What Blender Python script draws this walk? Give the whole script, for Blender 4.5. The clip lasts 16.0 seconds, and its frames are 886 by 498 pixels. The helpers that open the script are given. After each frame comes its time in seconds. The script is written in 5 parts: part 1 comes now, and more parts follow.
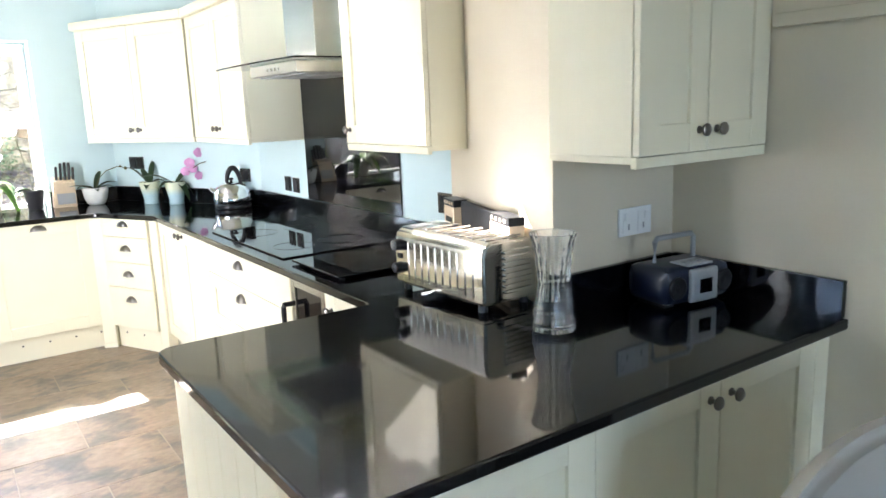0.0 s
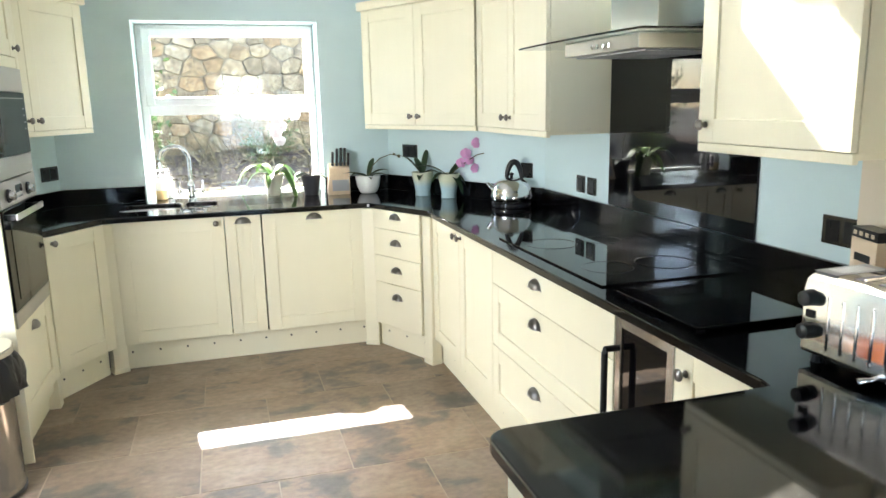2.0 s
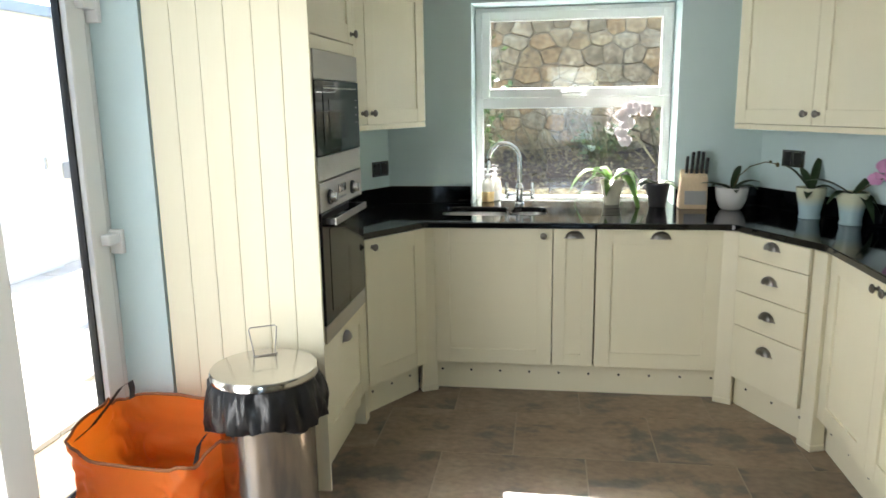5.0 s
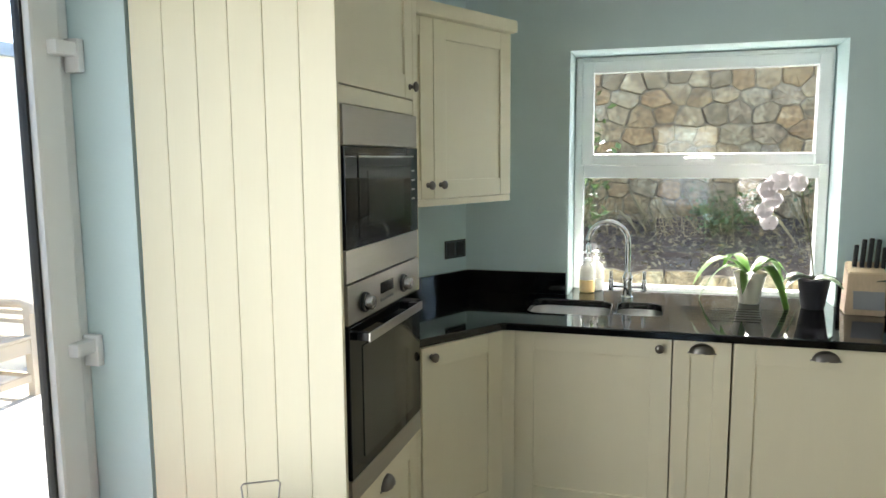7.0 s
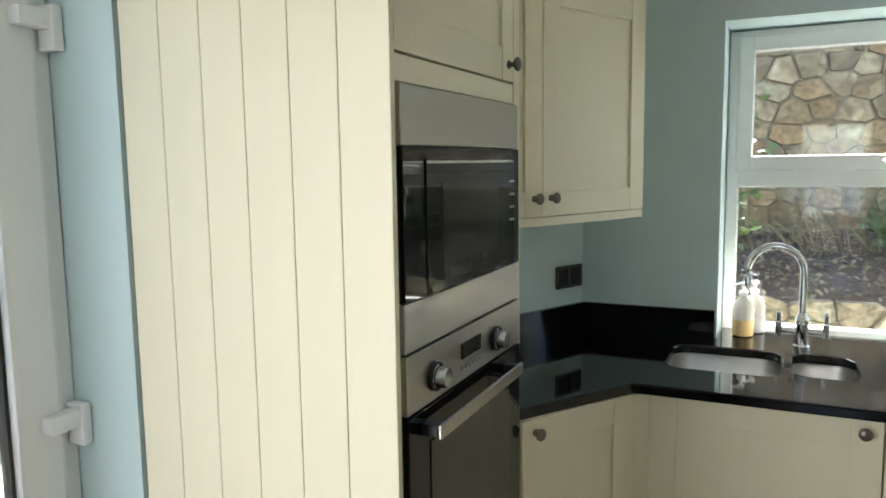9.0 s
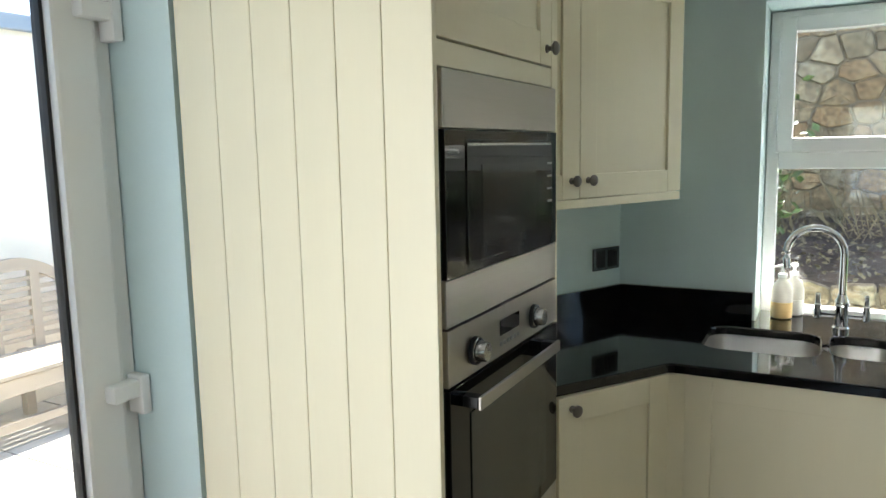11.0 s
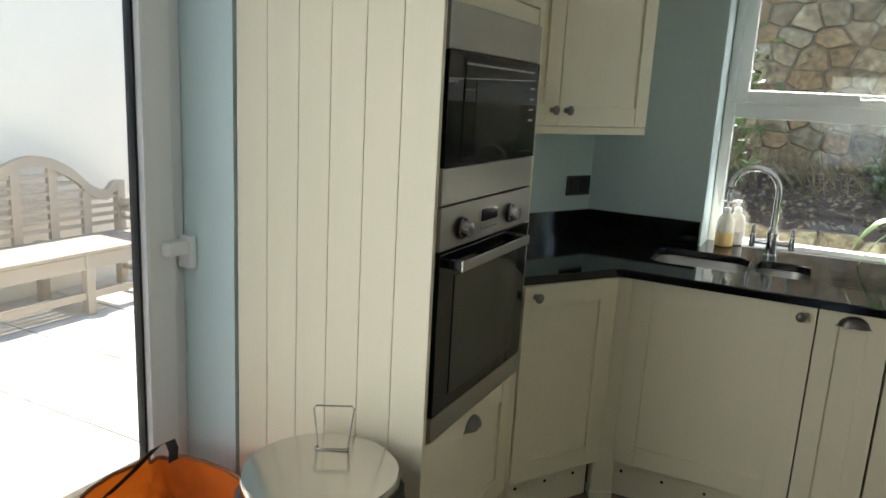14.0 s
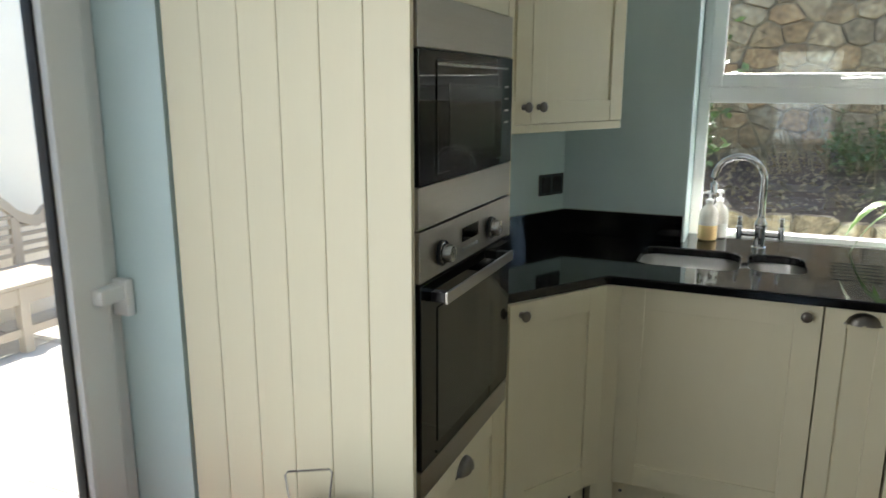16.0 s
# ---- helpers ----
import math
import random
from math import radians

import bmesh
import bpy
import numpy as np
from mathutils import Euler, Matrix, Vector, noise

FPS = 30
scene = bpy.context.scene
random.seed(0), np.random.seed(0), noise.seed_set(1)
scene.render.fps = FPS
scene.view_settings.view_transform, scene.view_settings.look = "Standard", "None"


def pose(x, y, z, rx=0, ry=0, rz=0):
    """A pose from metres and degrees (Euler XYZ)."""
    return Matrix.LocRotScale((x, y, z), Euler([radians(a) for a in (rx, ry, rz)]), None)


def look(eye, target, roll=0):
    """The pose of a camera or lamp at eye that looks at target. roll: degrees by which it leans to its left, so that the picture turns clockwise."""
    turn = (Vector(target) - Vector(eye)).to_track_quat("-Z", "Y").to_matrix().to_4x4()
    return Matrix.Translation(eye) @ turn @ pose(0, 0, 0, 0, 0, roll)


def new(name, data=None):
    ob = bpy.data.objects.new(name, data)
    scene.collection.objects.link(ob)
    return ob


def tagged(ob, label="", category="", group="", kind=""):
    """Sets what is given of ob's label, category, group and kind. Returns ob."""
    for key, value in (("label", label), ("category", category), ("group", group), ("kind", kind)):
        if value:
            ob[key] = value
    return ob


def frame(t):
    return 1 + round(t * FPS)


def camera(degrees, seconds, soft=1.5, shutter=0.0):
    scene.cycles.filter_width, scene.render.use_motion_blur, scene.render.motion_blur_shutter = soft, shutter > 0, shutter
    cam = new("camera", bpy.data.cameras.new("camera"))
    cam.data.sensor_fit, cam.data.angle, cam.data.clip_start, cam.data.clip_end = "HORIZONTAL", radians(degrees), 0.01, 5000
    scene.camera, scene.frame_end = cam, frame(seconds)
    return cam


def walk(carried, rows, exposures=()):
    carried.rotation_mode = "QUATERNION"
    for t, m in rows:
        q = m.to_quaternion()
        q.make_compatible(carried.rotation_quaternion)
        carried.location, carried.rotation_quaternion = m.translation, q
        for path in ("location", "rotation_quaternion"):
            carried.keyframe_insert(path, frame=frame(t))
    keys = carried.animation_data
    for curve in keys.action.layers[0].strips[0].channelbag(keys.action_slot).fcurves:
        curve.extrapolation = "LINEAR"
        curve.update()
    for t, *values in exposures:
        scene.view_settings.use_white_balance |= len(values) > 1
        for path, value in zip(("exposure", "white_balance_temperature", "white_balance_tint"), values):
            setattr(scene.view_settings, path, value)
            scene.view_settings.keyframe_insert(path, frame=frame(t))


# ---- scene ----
cam = camera(63.0, 16.0, shutter=0.25)
PATH = [
    (0, (0.075, -0.025, 1.486), (1.193, 1.587, 1.095), -2.2),
    (0.5, (0.061, 0.167, 1.479), (1.122, 1.817, 1.092), -0.1),
    (1, (0.144, 0.397, 1.475), (0.928, 2.197, 1.093), 1.0),
    (1.5, (0.131, 0.546, 1.487), (0.718, 2.416, 1.09), 1.0),
    (2, (0.056, 0.71, 1.488), (0.617, 2.587, 1.087), -1.2),
    (2.5, (0.032, 0.829, 1.488), (0.586, 2.707, 1.08), -0.5),
    (3, (0.059, 0.956, 1.507), (0.317, 2.893, 1.08), 0.8),
    (3.5, (0.137, 1.041, 1.477), (0.134, 2.998, 1.062), 1.7),
    (4, (0.104, 1.149, 1.464), (-0.075, 3.097, 1.048), 0.5),
    (4.5, (0.026, 1.316, 1.478), (-0.181, 3.26, 1.059), -0.5),
    (5, (-0.011, 1.48, 1.489), (-0.289, 3.419, 1.085), -0.9),
    (5.2, (0.013, 1.567, 1.501), (-0.329, 3.501, 1.125), 0.0),
    (7.3, (-0.057, 2.379, 1.53), (-0.641, 4.276, 1.288), 0.2),
    (7.5, (-0.058, 2.454, 1.529), (-0.665, 4.344, 1.287), 1.1),
    (8, (-0.086, 2.611, 1.511), (-0.84, 4.444, 1.241), 0.7),
    (8.5, (-0.193, 2.783, 1.55), (-0.979, 4.605, 1.297), -0.8),
    (9, (-0.236, 2.907, 1.535), (-1.078, 4.706, 1.301), -0.8),
    (9.2, (-0.2, 2.922, 1.549), (-1.143, 4.67, 1.314), 0.1),
    (11.3, (-0.22, 2.815, 1.528), (-1.136, 4.571, 1.249), -1.6),
    (11.5, (-0.217, 2.768, 1.532), (-1.076, 4.551, 1.245), -1.9),
    (12, (-0.178, 2.687, 1.538), (-0.943, 4.511, 1.244), 0.3),
    (12.5, (-0.093, 2.632, 1.542), (-0.847, 4.462, 1.255), 1.9),
    (13, (-0.038, 2.564, 1.538), (-0.81, 4.386, 1.25), 2.9),
    (13.5, (-0.033, 2.508, 1.494), (-0.862, 4.302, 1.184), 2.2),
    (14, (-0.048, 2.48, 1.466), (-0.926, 4.226, 1.046), 3.1),
    (14.5, (-0.044, 2.485, 1.45), (-0.969, 4.186, 0.951), 3.6),
    (15, (-0.024, 2.514, 1.446), (-0.978, 4.194, 0.929), 3.2),
    (15.5, (-0.074, 2.567, 1.453), (-1.034, 4.25, 0.958), 1.6),
    (16, (-0.207, 2.68, 1.491), (-0.971, 4.476, 1.055), 0.1),
]
EXPOSURES = [(0.0, 4.2, 6150, 16), (1.0, 4.0, 6200, 13), (2.5, 3.38, 6400, 10), (3.5, 3.04, 6450, 11), (5.0, 2.7, 6500, 10), (8.0, 2.4, 6450, 9), (9.0, 2.35, 6450, 9), (12.5, 2.1, 6450, 9), (14.5, 1.7, 6550, 9), (16.0, 1.9, 6450, 9)]
walk(cam, [(t, look(eye, target, roll)) for t, eye, target, roll in PATH], EXPOSURES)

# ---- world and sun ----
SUN = Vector((0.10, -1.0, -0.945)).normalized()
world = bpy.data.worlds.new("world")
scene.world = world
world.use_nodes = True
_nt = world.node_tree
_sky = _nt.nodes.new("ShaderNodeTexSky")
_sky.sky_type, _sky.sun_disc = "NISHITA", False
_sky.sun_elevation = math.asin(-SUN.z)
_sky.sun_rotation = math.atan2(-SUN.x, -SUN.y)
_nt.links.new(_sky.outputs[0], _nt.nodes["Background"].inputs[0])
_nt.nodes["Background"].inputs[1].default_value = 0.15
sun_data = bpy.data.lights.new("sun", "SUN")
sun_data.energy, sun_data.angle, sun_data.color = 5.0, radians(0.5), (1.0, 0.95, 0.88)
new("sun", sun_data).matrix_world = look((0, 0, 0), SUN)


def area_lamp(name, eye, target, w, h, watts, colour=(0.98, 0.98, 0.97)):
    """An area lamp that stands in for daylight at an unseen doorway."""
    data = bpy.data.lights.new(name, "AREA")
    data.shape, data.size, data.size_y, data.energy, data.color = "RECTANGLE", w, h, watts, colour
    new(name, data).matrix_world = look(eye, target)


# Added fill light, tilted north to brighten the oven tower's side.
area_lamp("tower_fill_light", (-1.46, 2.65, 1.08), (-0.85, 3.85, 1.0), 0.70, 1.9, 5.2)
area_lamp("south_door_light", (0.425, -2.58, 1.35), (0.425, 2.0, 1.25), 0.70, 1.15, 1.05, (0.60, 0.79, 1.0))


# ---- materials ----
def material(name, colour, rough=0.5, metal=0.0, spec=0.5, vary=0.06, scale=3.0, grain=0.0, grain_scale=60.0,
             bump=0.0, bump_scale=80.0, stretch=(1, 1, 1), piece=0.0, trans=0.0, ior=1.45, coat=0.0, alpha=1.0):
    """A surface with slow and fine variation of its colour and a fine relief, in metres."""
    m = bpy.data.materials.new(name)
    m.use_nodes = True
    nt = m.node_tree
    b = nt.nodes["Principled BSDF"]
    b.inputs["Roughness"].default_value, b.inputs["Metallic"].default_value = rough, metal
    b.inputs["Specular IOR Level"].default_value = spec
    b.inputs["Transmission Weight"].default_value, b.inputs["IOR"].default_value = trans, ior
    b.inputs["Coat Weight"].default_value = coat
    b.inputs["Alpha"].default_value = alpha
    geo = nt.nodes.new("ShaderNodeTexCoord")
    mp = nt.nodes.new("ShaderNodeMapping")
    mp.inputs["Scale"].default_value = stretch
    nt.links.new(geo.outputs["Object"], mp.inputs["Vector"])

    def tex(sc, detail):
        n = nt.nodes.new("ShaderNodeTexNoise")
        n.inputs["Scale"].default_value, n.inputs["Detail"].default_value = sc, detail
        nt.links.new(mp.outputs[0], n.inputs["Vector"])
        return n.outputs["Fac"]

    def math_node(op, a, c):
        n = nt.nodes.new("ShaderNodeMath")
        n.operation = op
        for i, v in enumerate((a, c)):
            if isinstance(v, (int, float)):
                n.inputs[i].default_value = v
            else:
                nt.links.new(v, n.inputs[i])
        return n.outputs[0]

    value = math_node("MULTIPLY", math_node("SUBTRACT", tex(scale, 3), 0.5), vary * 2)
    if grain:
        value = math_node("ADD", value, math_node("MULTIPLY", math_node("SUBTRACT", tex(grain_scale, 4), 0.5), grain * 2))
    if piece:
        info = nt.nodes.new("ShaderNodeObjectInfo")
        value = math_node("ADD", value, math_node("MULTIPLY", math_node("SUBTRACT", info.outputs["Random"], 0.5), piece * 2))
    hsv = nt.nodes.new("ShaderNodeHueSaturation")
    hsv.inputs["Color"].default_value = (*colour, 1)
    nt.links.new(math_node("ADD", value, 1.0), hsv.inputs["Value"])
    nt.links.new(hsv.outputs[0], b.inputs["Base Color"])
    if bump:
        bn = nt.nodes.new("ShaderNodeBump")
        bn.inputs["Strength"].default_value, bn.inputs["Distance"].default_value = bump, 0.004
        nt.links.new(tex(bump_scale, 4), bn.inputs["Height"])
        nt.links.new(bn.outputs[0], b.inputs["Normal"])
    return m


def ramp_material(name, stops, scale, rough, detail=8.0, distort=0.6, bump=0.15, piece=True, spec=0.5, stretch=(1, 1, 1), second=40.0, vary=0.12, tints=()):
    """A stone-like surface: a colour ramp over a distorted noise, shifted for each piece."""
    m = bpy.data.materials.new(name)
    m.use_nodes = True
    nt = m.node_tree
    b = nt.nodes["Principled BSDF"]
    b.inputs["Roughness"].default_value, b.inputs["Specular IOR Level"].default_value = rough, spec
    tc = nt.nodes.new("ShaderNodeTexCoord")
    mp = nt.nodes.new("ShaderNodeMapping")
    mp.inputs["Scale"].default_value = stretch
    nt.links.new(tc.outputs["Object"], mp.inputs["Vector"])
    vec = mp.outputs[0]
    info = nt.nodes.new("ShaderNodeObjectInfo")
    if piece:
        add = nt.nodes.new("ShaderNodeVectorMath")
        mul = nt.nodes.new("ShaderNodeMath")
        mul.operation = "MULTIPLY"
        mul.inputs[1].default_value = 60.0
        nt.links.new(info.outputs["Random"], mul.inputs[0])
        nt.links.new(vec, add.inputs[0])
        nt.links.new(mul.outputs[0], add.inputs[1])
        vec = add.outputs[0]
    n = nt.nodes.new("ShaderNodeTexNoise")
    n.inputs["Scale"].default_value, n.inputs["Detail"].default_value, n.inputs["Distortion"].default_value = scale, detail, distort
    n.inputs["Roughness"].default_value = 0.62
    nt.links.new(vec, n.inputs["Vector"])
    ramp = nt.nodes.new("ShaderNodeValToRGB")
    while len(ramp.color_ramp.elements) < len(stops):
        ramp.color_ramp.elements.new(0.5)
    for e, (p, c) in zip(ramp.color_ramp.elements, stops):
        e.position, e.color = p, (*c, 1)
    nt.links.new(n.outputs["Fac"], ramp.inputs[0])
    fine = nt.nodes.new("ShaderNodeTexNoise")
    fine.inputs["Scale"].default_value, fine.inputs["Detail"].default_value = second, 5
    nt.links.new(vec, fine.inputs["Vector"])
    hsv = nt.nodes.new("ShaderNodeHueSaturation")
    sm = nt.nodes.new("ShaderNodeMapRange")
    sm.inputs["To Min"].default_value, sm.inputs["To Max"].default_value = 1 - vary * 2, 1 + vary * 2
    nt.links.new(fine.outputs["Fac"], sm.inputs["Value"])
    nt.links.new(sm.outputs[0], hsv.inputs["Value"])
    colour = ramp.outputs[0]
    if tints:
        pick = nt.nodes.new("ShaderNodeValToRGB")
        pick.color_ramp.interpolation = "CONSTANT"
        while len(pick.color_ramp.elements) < len(tints):
            pick.color_ramp.elements.new(0.5)
        for k, (e, c) in enumerate(zip(pick.color_ramp.elements, tints)):
            e.position, e.color = k / len(tints), (*c, 1)
        nt.links.new(info.outputs["Random"], pick.inputs[0])
        mix = nt.nodes.new("ShaderNodeMixRGB")
        mix.blend_type = "MULTIPLY"
        mix.inputs[0].default_value = 1.0
        nt.links.new(colour, mix.inputs[1])
        nt.links.new(pick.outputs[0], mix.inputs[2])
        colour = mix.outputs[0]
    nt.links.new(colour, hsv.inputs["Color"])
    nt.links.new(hsv.outputs[0], b.inputs["Base Color"])
    bn = nt.nodes.new("ShaderNodeBump")
    bn.inputs["Strength"].default_value, bn.inputs["Distance"].default_value = bump, 0.006
    nt.links.new(n.outputs["Fac"], bn.inputs["Height"])
    nt.links.new(bn.outputs[0], b.inputs["Normal"])
    return m


CREAM = material("cream_painted_wood", (0.82, 0.772, 0.585), 0.42, vary=0.02, scale=2.5, grain=0.012, grain_scale=25, bump=0.05, bump_scale=60, stretch=(6, 6, 0.5))
BLUE = material("pale_blue_wall_paint", (0.61, 0.755, 0.765), 0.65, vary=0.03, scale=1.5, grain=0.02, grain_scale=120, bump=0.10, bump_scale=160)
MAGNOLIA = material("magnolia_wall_paint", (0.72, 0.64, 0.50), 0.7, vary=0.03, scale=1.5, grain=0.02, grain_scale=120, bump=0.12, bump_scale=160)
CEILING = material("white_ceiling_paint", (0.82, 0.82, 0.80), 0.8, vary=0.02, bump=0.1, bump_scale=120)
UPVC = material("white_upvc", (0.87, 0.88, 0.87), 0.25, vary=0.015, scale=4, bump=0.02)
GASKET = material("black_rubber_gasket", (0.02, 0.02, 0.02), 0.6)
PEWTER = material("brushed_pewter", (0.38, 0.36, 0.33), 0.32, 1.0, vary=0.12, scale=30, bump=0.05)
DARK_PEWTER = material("dark_aged_pewter", (0.20, 0.185, 0.165), 0.34, 1.0, vary=0.15, scale=40, bump=0.05)
BLACK_NICKEL = material("black_nickel_plate", (0.13, 0.13, 0.13), 0.22, 1.0, vary=0.06, scale=20)
STEEL = material("brushed_stainless_steel", (0.52, 0.52, 0.51), 0.24, 1.0, vary=0.05, scale=4, grain=0.06, grain_scale=40, bump=0.03, bump_scale=60, stretch=(1, 1, 25))
STEEL_H = material("horizontal_brushed_steel", (0.46, 0.44, 0.41), 0.30, 1.0, vary=0.06, scale=3, grain=0.06, grain_scale=40, bump=0.03, bump_scale=60, stretch=(1, 30, 30))
SINK_STEEL = material("satin_sink_steel", (0.58, 0.58, 0.57), 0.32, 1.0, vary=0.06, scale=6, grain=0.05, grain_scale=60)
POLISHED = material("polished_stainless_steel", (0.74, 0.73, 0.71), 0.11, 1.0, vary=0.03, scale=10, bump=0.01, bump_scale=20)
SATIN = material("satin_stainless_steel", (0.60, 0.58, 0.55), 0.17, 1.0, vary=0.05, scale=6, grain=0.03, grain_scale=40, bump=0.03, bump_scale=12)
CHROME = material("polished_chrome", (0.80, 0.80, 0.80), 0.06, 1.0, vary=0.03, scale=10)
BLACK_GLASS = material("black_glass", (0.002, 0.002, 0.0024), 0.03, spec=0.4, vary=0.1)
BLACK_PLASTIC = material("black_plastic", (0.010, 0.010, 0.011), 0.35, vary=0.1)
GREY_PLASTIC = material("grey_plastic", (0.32, 0.33, 0.34), 0.4)
WHITE_CERAMIC = material("white_glazed_ceramic", (0.80, 0.80, 0.77), 0.15, vary=0.02)
CREAM_CERAMIC = material("cream_glazed_ceramic", (0.72, 0.70, 0.55), 0.2, vary=0.04)
SOIL = material("bark_compost", (0.05, 0.03, 0.02), 0.9, vary=0.3, scale=60, bump=0.8, bump_scale=120)
LEAF = material("orchid_leaf", (0.12, 0.235, 0.04), 0.35, vary=0.25, scale=12, bump=0.1, bump_scale=40)
LEAF_DARK = material("dark_orchid_leaf", (0.045, 0.09, 0.035), 0.4, vary=0.25, scale=12, bump=0.1, bump_scale=40)
STEM = material("brown_green_stem", (0.10, 0.09, 0.03), 0.5, vary=0.2, scale=20)
PINK = material("pink_petal", (0.78, 0.40, 0.66), 0.5, vary=0.12, scale=25)
WHITE_PETAL = material("white_pink_petal", (0.92, 0.87, 0.89), 0.5, vary=0.1, scale=25)
GRANITE = ramp_material("black_granite", [(0.0, (0.0018, 0.0018, 0.0022)), (0.70, (0.0024, 0.0024, 0.003)), (0.78, (0.05, 0.05, 0.055))], 160, 0.06, 6, 0.0, 0.0, False, 0.42, second=400)
SLATE = ramp_material("brown_slate_tile", [(0.36, (0.085, 0.077, 0.070)), (0.43, (0.135, 0.112, 0.092)), (0.48, (0.215, 0.158, 0.112)), (0.58, (0.250, 0.188, 0.134)), (0.70, (0.285, 0.225, 0.168))], 2.8, 0.34, 13, 0.25, 0.35, True, 0.45, (1, 1.35, 1), second=26, vary=0.22,
                      tints=[(1, 1, 1), (0.90, 0.90, 0.91), (1.06, 1.02, 0.98), (0.97, 0.94, 0.90), (0.84, 0.85, 0.87), (1.08, 1.05, 1.02)])
GROUT = material("sandy_grout", (0.33, 0.275, 0.215), 0.85, vary=0.1, scale=30, bump=0.3)
RENDER_WHITE = material("white_rendered_wall", (0.84, 0.76, 0.63), 0.9, vary=0.05, scale=2, grain=0.03, bump=0.5, bump_scale=25)
SLAB = ramp_material("pale_sandstone_slab", [(0.3, (0.44, 0.41, 0.36)), (0.6, (0.56, 0.53, 0.47)), (0.8, (0.60, 0.54, 0.45))], 3.0, 0.8, 6, 0.4, 0.2)
STONE = ramp_material("rubble_stone", [(0.28, (0.10, 0.075, 0.05)), (0.42, (0.22, 0.160, 0.10)), (0.54, (0.285, 0.218, 0.14)), (0.68, (0.35, 0.30, 0.215))], 6.0, 0.85, 10, 0.9, 1.0, True, second=34, vary=0.5,
                      tints=[(1, 1, 1), (1.0, 0.84, 0.66), (1.12, 1.10, 1.02), (0.78, 0.77, 0.72), (1.0, 0.90, 0.74), (1.18, 1.14, 1.04), (0.9, 0.76, 0.60), (0.94, 0.93, 0.87)])
MORTAR = material("earthy_mortar", (0.20, 0.16, 0.11), 0.95, vary=0.25, scale=10, bump=0.6)
TEAK = material("weathered_teak", (0.42, 0.35, 0.27), 0.8, vary=0.10, scale=5, grain=0.10, grain_scale=20, bump=0.2, stretch=(1, 6, 6))
CLEAR = material("clear_glass", (0.97, 0.98, 0.98), 0.0, trans=1.0, ior=1.45, vary=0.0)
ORANGE = material("orange_woven_polypropylene", (0.90, 0.37, 0.10), 0.38, vary=0.08, scale=8, grain=0.03, grain_scale=200, bump=0.9, bump_scale=9)
_ont = ORANGE.node_tree
_tl, _mx = _ont.nodes.new("ShaderNodeBsdfTranslucent"), _ont.nodes.new("ShaderNodeMixShader")
_tl.inputs["Color"].default_value, _mx.inputs[0].default_value = (1.0, 0.31, 0.02, 1), 0.48
_ont.links.new(_ont.nodes["Principled BSDF"].outputs[0], _mx.inputs[1])
_ont.links.new(_tl.outputs[0], _mx.inputs[2])
_ont.links.new(_mx.outputs[0], _ont.nodes["Material Output"].inputs[0])
STRAP = material("grey_webbing", (0.07, 0.07, 0.075), 0.8, vary=0.1, scale=100, bump=0.3, bump_scale=300)
BIN_LINER = material("black_polythene", (0.012, 0.012, 0.013), 0.28, vary=0.1, bump=0.5, bump_scale=30)
PINE = material("pale_beech_wood", (0.60, 0.47, 0.32), 0.5, vary=0.1, scale=4, grain=0.10, grain_scale=15, stretch=(6, 6, 1))


# ---- building helpers ----
def cube(bm, x0, y0, z0, x1, y1, z1, bevel=0.0, m=None):
    g = bmesh.ops.create_cube(bm, size=1.0)
    vs = g["verts"]
    bmesh.ops.scale(bm, vec=(abs(x1 - x0), abs(y1 - y0), abs(z1 - z0)), verts=vs)
    bmesh.ops.translate(bm, vec=((x0 + x1) / 2, (y0 + y1) / 2, (z0 + z1) / 2), verts=vs)
    if bevel:
        es = list({e for v in vs for e in v.link_edges})
        r = bmesh.ops.bevel(bm, geom=es, offset=bevel, segments=2, affect="EDGES", profile=0.6)
        vs = list({v for f in r["faces"] for v in f.verts} | {v for v in vs if v.is_valid})
    if m is not None:
        bmesh.ops.transform(bm, matrix=m, verts=[v for v in vs if v.is_valid])
    return bm


def box(*a, **k):
    return cube(bmesh.new(), *a, **k)


def lathe(bm, profile, m=None, seg=28, cap=True):
    """A turned shape: profile of (radius, height) round the local z."""
    rings = []
    for r, z in profile:
        rings.append([bm.verts.new((r * math.cos(2 * math.pi * i / seg), r * math.sin(2 * math.pi * i / seg), z)) for i in range(seg)])
    for a, c in zip(rings, rings[1:]):
        for i in range(seg):
            bm.faces.new((a[i], a[(i + 1) % seg], c[(i + 1) % seg], c[i]))
    if cap:
        bm.faces.new(rings[0][::-1])
        bm.faces.new(rings[-1])
    if m is not None:
        bmesh.ops.transform(bm, matrix=m, verts=[v for r in rings for v in r])
    return bm


